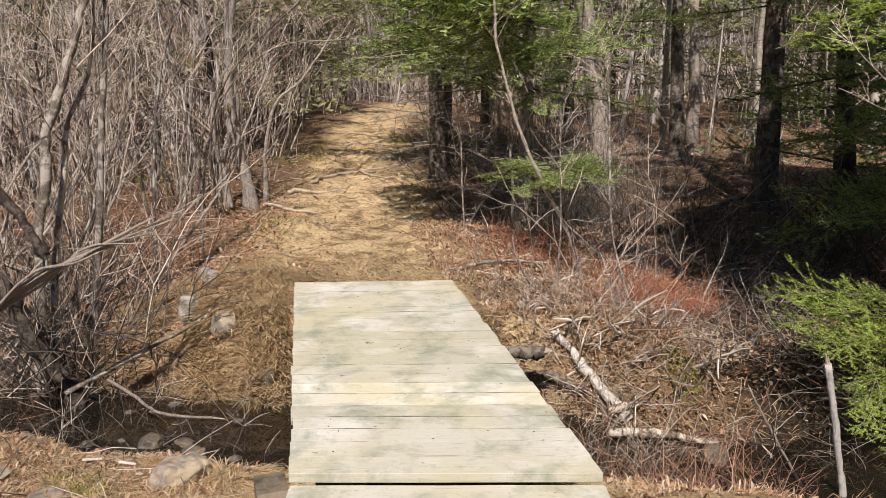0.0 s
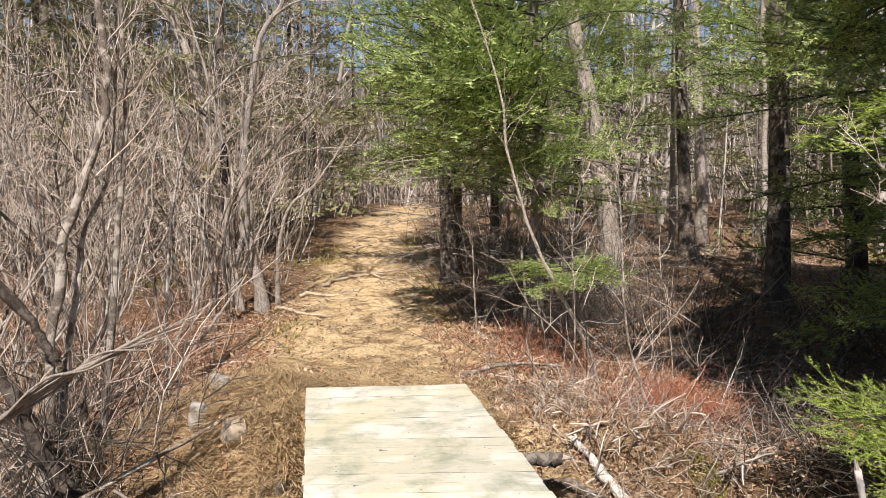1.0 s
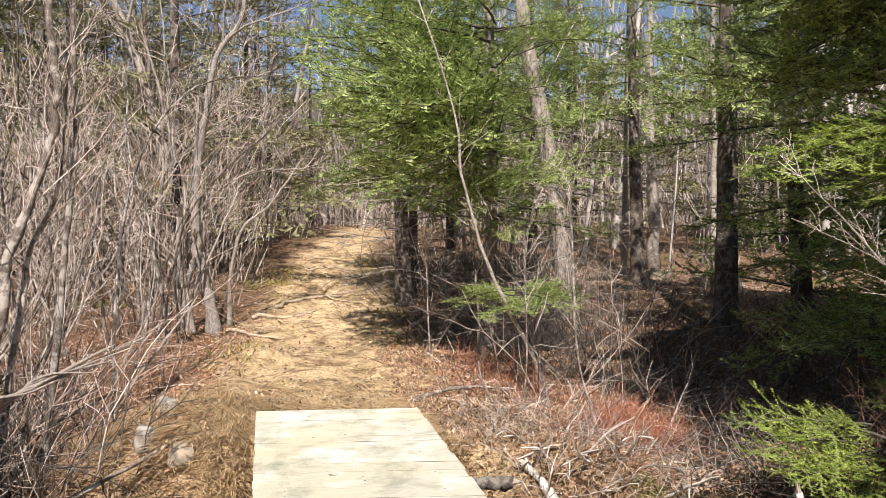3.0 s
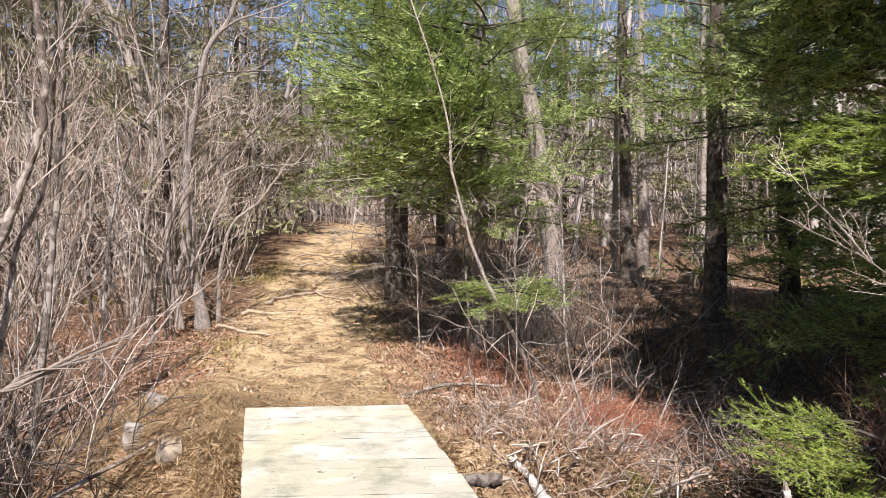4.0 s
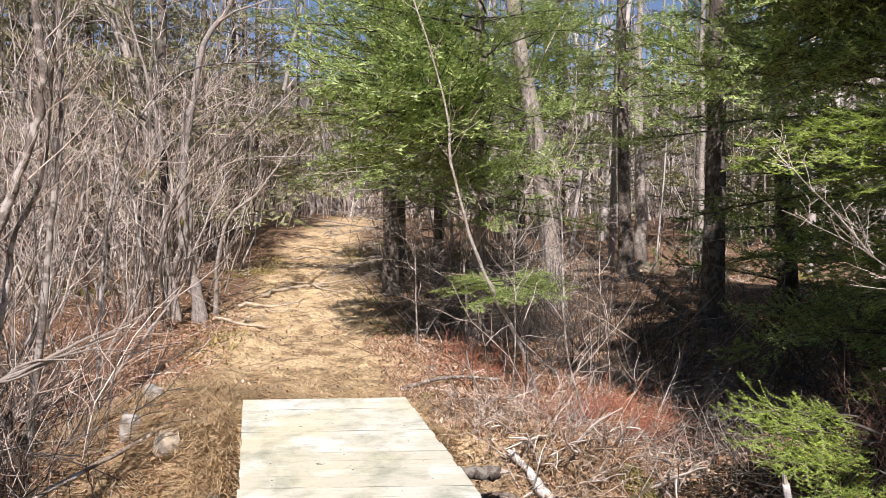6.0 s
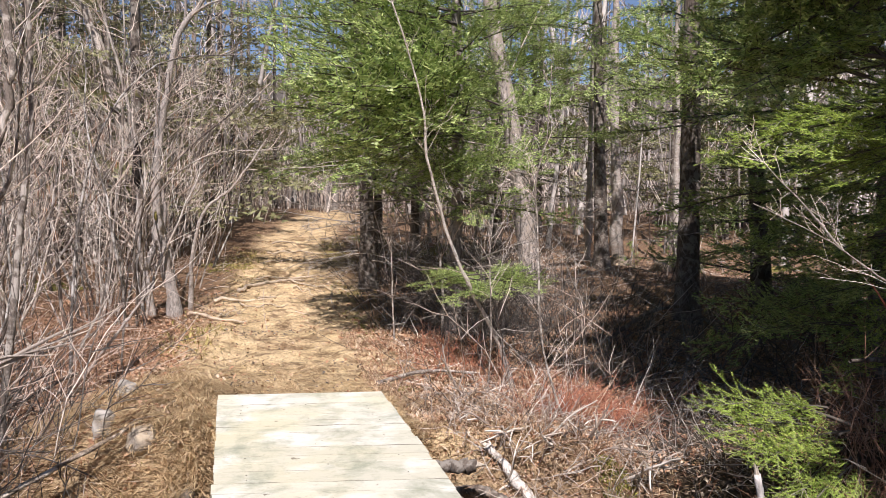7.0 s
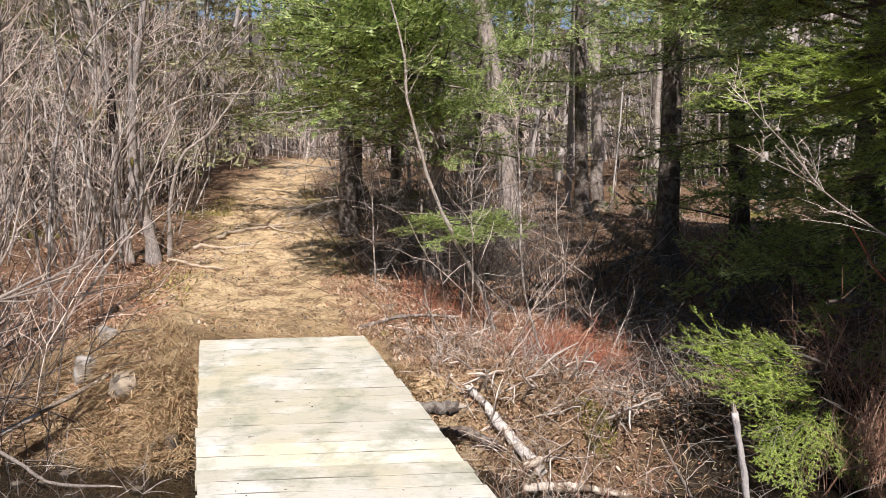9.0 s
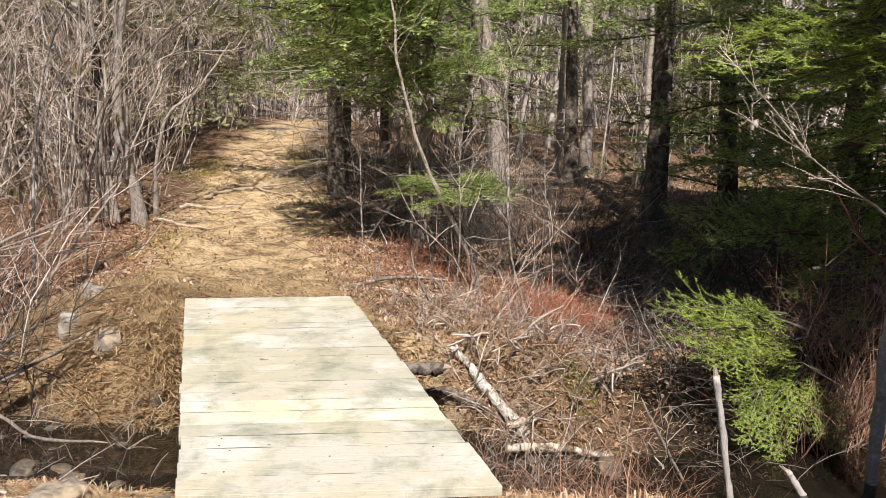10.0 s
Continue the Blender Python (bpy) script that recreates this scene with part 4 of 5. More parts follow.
    # unseen high boughs, added only to cast shade on the brush behind
    for k in range(26):
        a = radians(253 + 34 * rng.random())
        p = np.array((0.03, 0.03, rng.uniform(3.5, 5.2)))
        ob = part("bough", BOUGH_TOP[k % 2], None, root)
        ob.matrix_basis = aim(p, p + rng.uniform(2.3, 3.3) * np.array((math.cos(a), math.sin(a), 0.08)), 0)


build_hemlock()
# the BOUGH_TOP trees stand out of view, added to shade the gully
for hx, hy, hh, hs, first, reach, kind, n in ((7.9, 6.7, 9, 16, 0.3, 2.4, BOUGH_LIGHT, 70), (9.0, 9.4, 6.5, 17, 0.2, 2.4, BOUGH_LIGHT, 50), (7.0, 3.4, 12, 18, 3.4, 2.4, BOUGH_TOP, 90), (6.6, 7.0, 9, 14, 1.9, 2.4, BOUGH_MID, 54),
                                               (3.95, 0.0, 12, 15, 6.0, 1.8, BOUGH_TOP, 74), (2.8, -0.1, 14, 19, 8.6, 2.3, BOUGH_TOP, 110), (6.2, -1.6, 12, 20, 3.6, 2.4, BOUGH_TOP, 80), (9.3, 3.2, 12, 13, 2.5, 2.4, BOUGH_TOP, 80)):
    conifer("dark hemlock beside the brook, the ones out of view added for shade", [(hx, hy, gz(hx, hy)), (hx, hy, 2), (hx, hy, 5)], 0.17, hh, first, reach, n, kind, hs, BARK_DARK, 0, "hemlock_tree", limit=3.6)


# ---- bare limbs and snags at the brook's right ----
bare_tree("bare_limb_shrub", "pale leafless shrub limb arching over the brook", [(4.58, 3.7, gz(4.58, 3.7)), (4.31, 3.70, 0.49), (3.75, 3.70, 0.91), (3.46, 3.70, 1.07), (3.21, 3.70, 1.22), (3.06, 3.70, 1.30), (2.64, 3.70, 1.47)], 0.009, 0.002, BARK_BIRCH, 31, 12, 0.40,
          extra=[[(3.18, 3.70, 1.24), (2.95, 3.70, 1.46), (2.78, 3.70, 1.60), (2.60, 3.70, 1.76)]], category="shrub", group="shrubs by the brook", twig_start=0.4, twig_r=0.0017)
bare_tree("red_stem_shrub", "slim red-barked bare stem beside the brook", [(4.6, 4.2, gz(4.6, 4.2)), (4.45, 4.2, 0.2), (4.31, 4.2, 0.51), (4.11, 4.2, 0.66), (3.85, 4.2, 0.98)], 0.011, 0.005, twig_material("red_bark", [(0.0, (0.22, 0.07, 0.04)), (1.0, (0.30, 0.11, 0.06))]), 32, 5, 0.2, category="shrub", group="shrubs by the brook")


def build_snag(name, label, pts, r0, r1, seed, bark=None, tip=True, group="dead wood by the brook"):
    rng = np.random.default_rng(seed)
    base = np.array(pts[0], float)
    root = empty(name, label, "dead wood", group, at=tuple(base))
    path = spline(np.array(pts, float) - base, 26)
    path[1:-1] += rng.normal(0, r0 * 0.10, (24, 3))
    rough = np.interp(np.arange(26), np.arange(0, 27, 3), rng.uniform(0.75, 1.15, 9))
    g = Geo()
    g.tube(path, np.linspace(r0, r1, 26) * rough, 12, cap=True, wobble=0.15, rng=rng)
    part("stem", g, bark or DEAD_WOOD, root)
    if tip:
        d = path[-1] - path[-2]
        d /= np.linalg.norm(d)
        s = Geo()
        for k in range(5):
            a = k * 1.26
            o = r1 * 0.55 * np.array((math.cos(a), math.sin(a), 0.2))
            s.tube([path[-1] + o - d * 0.02, path[-1] + o * 0.8 + d * rng.uniform(0.02, 0.06)], [r1 * 0.5, 0.002], 4)
        part("splintered_end", s, FRESH_WOOD, root, "pale splintered break")
    return root


build_snag("broken_post", "upright grey broken stem standing in the brook", [(2.99, 3.78, -0.9), (2.91, 3.78, -0.5), (2.79, 3.78, 0.02)], 0.024, 0.017, 41, POLE_WOOD)
build_snag("dead_tree", "leaning grey dead trunk beside the brook", [(3.98, 3.8, -0.9), (3.99, 3.8, -0.34), (3.97, 3.8, 0.1), (4.1, 3.9, 0.7)], 0.045, 0.03, 42, BARK_BIRCH)
build_snag("broken_stick", "pale broken stick poking out of the brook", [(3.55, 3.75, -0.9), (3.36, 3.8, -0.62)], 0.022, 0.02, 43, POLE_WOOD)
build_snag("broken_stick", "thin bare stick leaning over the water", [(2.95, 4.1, -0.9), (2.75, 4.15, -0.55), (2.62, 4.2, -0.3)], 0.012, 0.006, 44)
build_snag("broken_limb", "barkless white limb with a fresh break beside the bridge", [(2.14, 4.83, -0.70), (2.03, 5.0, -0.56), (1.93, 5.18, -0.43), (1.87, 5.27, -0.33), (1.78, 5.35, -0.24)], 0.044, 0.024, 45, BLEACHED_WOOD)
build_snag("log", "short weathered log lying against the bridge", [(1.2, 5.1, -0.27), (1.60, 5.0, -0.25)], 0.05, 0.042, 46, BARK_DARK)
build_snag("log", "pale fallen log in the brush", [(2.0, 4.85, -0.62), (2.3, 4.85, -0.6), (2.68, 4.8, -0.60)], 0.03, 0.018, 47, ROTTEN_WOOD)
build_snag("log", "pale fallen log at the water's edge", [(1.95, 4.72, -0.72), (2.3, 4.62, -0.72), (2.6, 4.5, -0.76)], 0.034, 0.02, 48, ROTTEN_WOOD)
build_snag("log", "dark rotten log beside the bridge", [(1.35, 5.2, -0.5), (1.7, 5.25, -0.52), (1.95, 5.1, -0.6)], 0.04, 0.03, 49, BARK_DARK)
build_snag("fallen_branch", "long bare branch fallen across the brook", [(-1.6, 5.85, -0.64), (-1.09, 5.93, -0.40), (-0.55, 6.12, -0.16), (-0.32, 6.28, -0.06)], 0.021, 0.010, 50, ROTTEN_WOOD)
build_snag("fallen_branch", "bent pale branch dipping into the brook", [(-1.26, 5.6, -0.47), (-1.09, 5.55, -0.58), (-0.91, 5.5, -0.7), (-0.55, 5.45, -0.74)], 0.014, 0.01, 51)
build_snag("fallen_branch", "dark crooked branch arching over the ground", [(4.2, 8.6, gz(4.2, 8.6)), (4.8, 8.6, 0.1), (5.3, 8.6, 0.15), (5.75, 8.6, -0.15), (5.8, 8.6, gz(5.8, 8.6))], 0.025, 0.015, 52, BARK_DARK)
build_snag("fallen_branch", "bent branch lying on the trailside", [(1.25, 6.6, -0.08), (1.7, 6.85, -0.05), (2.2, 7.0, -0.12)], 0.02, 0.012, 53, BARK_GREY)

# ---- saplings before the evergreens ----
bare_tree("sapling", "thin bare sapling with few twigs", [(2.49, 5.6, gz(2.49, 5.6)), (2.35, 5.6, 0.12), (2.26, 5.6, 0.55), (2.22, 5.6, 1.27), (2.2, 5.6, 1.58), (2.28, 5.6, 1.92), (2.3, 5.6, 2.4)], 0.009, 0.0035, BARK_GREY, 61, 14, 0.4, group="saplings", twig_r=0.002)
bare_tree("sapling", "slim leaning bare sapling", [(2.65, 7.2, gz(2.65, 7.2)), (2.52, 7.2, 0.04), (2.24, 7.2, 0.57), (2.0, 7.2, 1.09), (1.8, 7.2, 1.79), (1.72, 7.2, 2.38), (1.4, 7.2, 3.3)], 0.023, 0.006, BARK_BIRCH, 62, 14, 0.7, group="saplings", twig_r=0.0026)
bare_tree("sapling", "thin bare sapling with few twigs", [(2.1, 6.3, gz(2.1, 6.3)), (2.12, 6.3, 0.4), (2.1, 6.3, 1.1), (2.2, 6.3, 1.7)], 0.007, 0.0025, BARK_GREY, 63, 12, 0.4, group="saplings", twig_r=0.002)
bare_tree("sapling", "thin bare sapling with few twigs", [(1.75, 8.3, gz(1.75, 8.3)), (1.72, 8.3, 0.5), (1.7, 8.3, 1.2)], 0.010, 0.003, BARK_GREY, 64, 10, 0.4, group="saplings")
bare_tree("sapling", "thin grey sapling in the clump", [(2.35, 8.6, gz(2.35, 8.6)), (2.33, 8.6, 0.5), (2.25, 8.6, 1.2), (2.2, 8.6, 2.0)], 0.018, 0.006, BARK_GREY, 65, 12, 0.5, group="saplings")

# ---- left of the trail: trunks that can be told apart ----
bare_tree("birch_tree", "grey birch with a yellow trail blaze", [(-0.50, 10.69, gz(-0.5, 10.69)), (-0.56, 10.69, 0.28), (-0.66, 10.69, 0.72), (-0.72, 10.69, 1.16), (-0.68, 10.69, 1.86), (-0.57, 10.69, 2.62), (-0.43, 10.69, 3.32), (-0.09, 10.69, 3.97), (0.11, 10.69, 5.66)], 0.078, 0.018, BARK_FURROWED, 71, 26, 1.0,
          extra=[[(-0.76, 10.69, gz(-0.76, 10.69) - 0.1), (-0.9, 10.69, 0.80), (-0.91, 10.69, 1.64), (-1.0, 10.69, 2.33), (-1.11, 10.69, 2.87), (-1.32, 10.69, 3.61)],
                 [(-0.95, 10.75, gz(-0.95, 10.75) - 0.1), (-0.84, 10.75, 0.5), (-0.62, 10.75, 1.1), (-0.72, 10.75, 1.9), (-0.66, 10.75, 2.9)]], limb_n=4, flare=0.55)
birch = bpy.data.objects["birch_tree"]
bg = Geo()
bg.tube([(-0.215, -0.08, 1.21), (-0.22, -0.084, 1.24), (-0.22, -0.08, 1.31)], [0.015, 0.019, 0.013], 6, cap=True)
part("paint_blaze", bg, YELLOW, birch, "yellow painted trail blaze")
burl_mesh = stone_geo(np.random.default_rng(31), 0.047, 0.05, 0.24)
burl_mesh.materials.append(BLACK_BURL)
burl_mesh.transform(Matrix.Translation((-0.41, -0.16, 1.85)))
part("burl", burl_mesh, None, birch, "black knotty growth on the stem")
bare_tree("alder_tree", "crooked leaning grey alder beside the brook", [(-1.85, 6.2, gz(-1.85, 6.2)), (-1.8, 6.2, 0.12), (-1.69, 6.2, 0.84), (-1.65, 6.2, 1.16), (-1.49, 6.2, 1.55), (-1.36, 6.2, 1.94), (-1.31, 6.2, 2.29), (-1.35, 6.2, 2.8), (-1.3, 6.2, 3.8)], 0.042, 0.02, BARK_GREY, 72, 16, 0.9, flare=0.1,
          extra=[[(-1.80, 6.35, gz(-1.8, 6.35) - 0.1), (-1.72, 6.35, 0.2), (-1.60, 6.35, 0.84), (-1.55, 6.35, 1.2), (-1.36, 6.35, 1.6), (-1.28, 6.35, 2.4)]])
bare_tree("alder_tree", "slim upright alder stem beside the brook", [(-1.52, 6.4, gz(-1.52, 6.4)), (-1.36, 6.4, 0.89), (-1.29, 6.4, 1.51), (-1.24, 6.4, 2.04), (-1.24, 6.4, 2.84), (-1.2, 6.4, 3.8)], 0.026, 0.012, BARK_GREY, 73, 14, 0.8, flare=0.1)
bare_tree("leaning_alder", "dark bent trunk leaning over the brook", [(-1.5, 5.9, gz(-1.5, 5.9)), (-1.6, 5.9, -0.58), (-1.79, 5.9, -0.29), (-1.9, 5.9, 0.0), (-2.1, 5.9, 0.5), (-2.3, 5.9, 1.3)], 0.062, 0.045, BARK_WET, 74, 8, 0.7, flare=0.1)
build_snag("dead_limb", "split pale dead limb leaning through the thicket", [(-2.7, 5.3, -0.42), (-1.9, 5.3, 0.08), (-1.57, 5.3, 0.28), (-1.26, 5.3, 0.45), (-0.88, 5.3, 0.65)], 0.019, 0.009, 54)
for k in range(5):
    o = 0.028 * k - 0.05
    build_snag("split_stick", "thin pale split stick lying along the dead limb", [(-2.5 + 0.12 * k, 5.3 + o, -0.33 + 0.07 * k - o), (-1.57, 5.28 - o, 0.29 + o), (-1.26, 5.3, 0.46 - 0.6 * o), (-0.95 + 0.08 * k, 5.3 + o, 0.62 + 2 * o)], 0.012, 0.005, 156 + k)
build_snag("dead_limb", "dark broken limb lodged in the thicket", [(-2.6, 5.9, -0.3), (-2.2, 5.9, 0.9), (-1.87, 5.9, 0.7), (-1.72, 5.9, 0.46), (-1.66, 5.9, 0.34)], 0.04, 0.034, 55, BARK_WET)
rng_lean = np.random.default_rng(645)
for k in range(18):
    lx, ly = rng_lean.uniform(-3.8, -1.25), rng_lean.uniform(6.9, 9.4)
    run, up = rng_lean.uniform(0.35, 1.1) * (1 if k % 4 else -1), rng_lean.uniform(0.35, 1.3)
    z0 = gz(lx, ly)
    build_snag("fallen_branch", "fallen bare branch propped in the thicket", [(lx, ly, z0 - 0.04), (lx + 0.45 * run, ly + rng_lean.normal(0, 0.1), z0 + 0.42 * up + rng_lean.normal(0, 0.03)), (lx + run, ly + rng_lean.normal(0, 0.12), z0 + up)], rng_lean.uniform(0.011, 0.026), 0.007, 700 + k, (ROTTEN_WOOD, BARK_GREY, BARK_DARK, BARK_BIRCH)[k % 4])
bare_tree("leaning_birch", "thick pale leaning trunk behind the thicket", [(-1.0, 16.0, gz(-1.0, 16)), (-1.67, 16, 2.67), (-1.89, 16, 3.59), (-2.17, 16, 4.39), (-2.44, 16, 5.2), (-3.2, 16, 8)], 0.10, 0.05, BARK_BIRCH, 75, 16, 1.2, limb_n=3)
bare_tree("bent_sapling", "bent pale stem leaning toward the trail", [(-0.33, 11.0, gz(-0.33, 11)), (-0.31, 11, 0.6), (-0.16, 11, 1.18), (0.17, 11, 1.47), (0.61, 11, 2.09)], 0.03, 0.012, BARK_BIRCH, 76, 8, 0.5)


rng_limb = np.random.default_rng(640)
for k in range(9):
    lx, ly = -0.9 - 0.42 * k + rng_limb.uniform(-0.2, 0.2), rng_limb.uniform(7.0, 9.0)
    lean = rng_limb.choice([-1, 1])
    lz = rng_limb.uniform(1.6, 2.9)
    pts = [(lx, ly, gz(lx, ly)), (lx + 0.1 * lean, ly, 0.45 * lz), (lx + 0.35 * lean, ly - 0.1, 0.8 * lz), (lx + 0.8 * lean, ly - 0.1, lz), (lx + 1.5 * lean, ly - 0.2, 1.04 * lz)]
    bare_tree("arching_limb", "pale arching bare limb in the thicket", pts, rng_limb.uniform(0.009, 0.014), 0.005, (BARK_GREY, BARK_MOTTLED)[k % 2], 650 + k, 12, 0.5, flare=0.1, twig_r=0.0028, category="shrub", group="arching limbs")

# ---- the thicket ----
def build_thicket():
    rng = np.random.default_rng(90)
    kinds = [make_shrub(100 + k, int(rng.integers(6, 10)), rng.uniform(2.6, 4.2), rng.uniform(0.7, 1.4), "leafless grey alder shrub with many thin stems", k % 3 == 0) for k in range(9)]
    spots = []
    tries = 0
    while len(spots) < 96 and tries < 9000:
        tries += 1
        x, y = rng.uniform(-9, -0.2), rng.uniform(5.6, 24)
        if x > -0.115 * y + 0.7 and y < 12 or x > trail_x(y) - 1.45 or x < -0.62 * y - 0.2 + 0:
            continue
        if y < 8.2 and x > -1.35 or y < 9.8 and x > -1.75 or abs(y - brook_y(x)) < 0.75:
            continue
        if any((x - a) ** 2 + (y - b) ** 2 < (0.28 + 0.022 * y) ** 2 for a, b in spots):
            continue
        spots.append((x, y))
    for k, (x, y) in enumerate(spots):
        src = kinds[k % len(kinds)]
        m = pose(x, y, gz(x, y), 0, 0, rng.uniform(0, 360))
        ob = src if k < len(kinds) else copy_thing(src, m)
        ob.matrix_basis = m
        s = rng.uniform(0.85, 1.15) * (1 + 0.035 * (y - 6))
        ob.scale = (s * 0.85, s * 0.85, s)


build_thicket()


# ---- woods behind ----
def build_far_woods():
    rng = np.random.default_rng(77)
    g, t = Geo(), Geo()
    n = 0
    while n < 620:
        y = rng.uniform(15, 62)
        x = rng.uniform(-0.75 * y - 2, 1.15 * y + 4)
        if (y < 33 and abs(x - trail_x(y)) < 1.5 + 0.02 * y) or (y < 19 and x < 3):
            continue
        n += 1
        h = rng.uniform(6, 13) + 0.08 * (y - 15)
        r = rng.choice([0.025, 0.04, 0.06, 0.10]) * rng.uniform(0.7, 1.3)
        p = wander(rng, (x, y, gz(x, y) - 0.2), (rng.normal(0, 0.09), rng.normal(0, 0.09), 1), h, 7, 0.05, 0.03)
        g.tube(p, np.linspace(r, r * 0.3, 7), 5)
        for _ in range(5):
            i = rng.integers(1, 6)
            b = wander(rng, p[i] + (p[i + 1] - p[i]) * rng.random(), side_way(rng, p[i + 1] - p[i], 0.9, 0.2), rng.uniform(0.6, 2.0), 4, 0.15, 0.05)
            t.tube(b, np.linspace(max(r * 0.25, 0.012), 0.006, 4), 3)
    thing("far_trunks", g, twig_material("far_bark", [(0.0, (0.13, 0.11, 0.095)), (0.5, (0.36, 0.32, 0.28)), (1.0, (0.66, 0.61, 0.54))]), "many bare grey trunks of the woods behind", "woods", kind="stuff")
    b = Geo()
    for k in range(2900):
        y = rng.uniform(13, 48) if k < 2100 else rng.uniform(31, 46)
        x = rng.uniform(-0.6 * y - 2, 1.1 * y + 4) if k < 2100 else float(trail_x(y)) + rng.uniform(-11, 9)
        if y < 32 and abs(x - trail_x(y)) < 1.35 or x > 0.34 * y and y < 26 and rng.random() < 0.7:
            continue
        h = rng.uniform(0.9, 4.6)
        p = wander(rng, (x, y, gz(x, y) - 0.1), (rng.normal(0, 0.2), rng.normal(0, 0.2), 1), h, 5, 0.09, 0.02)
        b.tube(p, np.linspace(rng.uniform(0.007, 0.02), 0.004, 5), 3)
        for _ in range(2):
            i = rng.integers(1, 4)
            q = wander(rng, p[i], side_way(rng, p[i + 1] - p[i], 0.7, 0.2), h * 0.4, 3, 0.1)
            t.tube(q, [0.010, 0.008, 0.005], 3)
    thing("far_twigs", t, TWIG, "bare twigs of the woods behind", "woods", kind="stuff")
    thing("far_brush", b, TWIG, "thin bare undergrowth stems between the trunks", "undergrowth", kind="stuff")
    first = None
    for k in range(58):
        band = (0, 1, 2, 1)[k % 4]
        if band == 0:
            y, x = rng.uniform(34, 46), 0.0
            x = rng.uniform(-0.4 * y, 0.95 * y)
        elif band == 1:
            y = rng.uniform(15, 29)
            x = rng.uniform(-0.4 * y, -0.06 * y)
        else:
            y = rng.uniform(19, 34)
            x = rng.uniform(0.24 * y, 0.9 * y)
        if y < 38 and abs(x - float(trail_x(y))) < 2.3:
            x += -3.5 if x < trail_x(y) else 3.5
        if k >= 50:
            y = rng.uniform(17, 24)
            x = rng.uniform(-0.42 * y, -0.08 * y)
        elif k >= 42:
            y = rng.uniform(18, 25)
            x = rng.uniform(0.36 * y, 0.8 * y)
        elif k >= 34:
            y = rng.uniform(31, 46)
            x = trail_x(y) + rng.uniform(-13, 2)
            x = float(x) - (4 if abs(x - trail_x(y)) < 2.2 else 0)
        if k < 15:
            x, y = ((-0.9, 22), (-0.2, 24.5), (0.5, 29), (-2.6, 20), (-4.4, 23), (-1.6, 19), (-3.4, 21), (0.1, 26), (-1.0, 31), (2.4, 37), (5.2, 39), (8.2, 36), (-5.2, 18.5), (-2.2, 25), (0.9, 33))[k]
        if first is None:
            first = conifer("dull green spruce at the back of the woods", [(x, y, gz(x, y)), (x, y, 3), (x, y, 6)], 0.11, 11, 1.2, 2.7, 32, BOUGH_FAR, 300, BARK_DARK, 0, limit=30)
        else:
            ob = copy_thing(first, pose(x, y, gz(x, y), 0, 0, rng.uniform(0, 360)))
            s = rng.uniform(0.7, 1.15)
            ob.scale = (s, s, s)


build_far_woods()


# ---- litter, grass and brush ----
def scatter(rng, n, x0, x1, y0, y1, keep):
    x, y = rng.uniform(x0, x1, n), rng.uniform(y0, y1, n)
    m = rng.random(n) < keep(x, y)
    x, y = x[m], y[m]
    return x, y, ground_z(x, y)


def blades(name, label, n, box, keep, length, width, mat, seed, lie=0.6, category="grass", comb=0.0):
    """Dry blades, bent over, one object."""
    rng = np.random.default_rng(seed)
    x, y, z = scatter(rng, n, *box, keep)
    m = len(x)
    a = comb * 6.28 * (value_noise(x * 1.3, y * 1.3, seed) + value_noise(x * 4, y * 4, seed + 1)) - 1.6 + rng.normal(0, 0.55, m) if comb else rng.uniform(0, 6.28, m)
    ln = length * rng.uniform(0.5, 1.5, m)
    d = np.stack([np.cos(a), np.sin(a), np.zeros(m)], -1)
    s = np.stack([-np.sin(a), np.cos(a), np.zeros(m)], -1) * (width * rng.uniform(0.6, 1.4, m))[:, None]
    base = np.stack([x, y, z + 0.004], -1)
    up = np.zeros((m, 3))
    up[:, 2] = ln * (1 - lie) * rng.uniform(0.3, 1.2, m)
    mid = base + d * (ln * 0.45)[:, None] * lie + up
    tip = base + d * ln[:, None] * lie + up * rng.uniform(0.2, 1.1, m)[:, None]
    v = np.stack([base - s, base + s, mid + s * 0.8, mid - s * 0.8, tip], 1).reshape(-1, 3)
    k = np.arange(m)[:, None] * 5
    g = Geo()
    g.add(v, k + np.array([0, 1, 2, 3]), k + np.array([3, 2, 4]))
    return thing(name, g, mat, label, category, kind="stuff")


def leaf_litter(name, label, n, box, keep, size, mat, seed, lift_by=0.0):
    rng = np.random.default_rng(seed)
    x, y, z = scatter(rng, n, *box, keep)
    m = len(x)
    a = rng.uniform(0, 6.28, m)
    s = size * rng.uniform(0.5, 1.4, m)
    u = np.stack([np.cos(a), np.sin(a), rng.normal(0, 0.35, m)], -1) * s[:, None]
    w = np.stack([-np.sin(a), np.cos(a), rng.normal(0, 0.45, m)], -1) * (0.55 * s)[:, None]
    c = np.stack([x, y, z + lift_by + 0.012 + 0.3 * s * rng.random(m)], -1)
    lift = np.zeros((m, 3))
    lift[:, 2] = 0.35 * s * rng.random(m)
    v = np.stack([c - u, c - w + lift, c + u * 0.9, c + w + lift], 1).reshape(-1, 3)
    k = np.arange(m)[:, None] * 4
    g = Geo()
    g.add(v, None, np.concatenate([k + np.array([0, 1, 2]), k + np.array([0, 2, 3])]))
    return thing(name, g, mat, label, "leaf litter", kind="stuff")


def trail_d(x, y):
    return np.abs(x - trail_x(y))


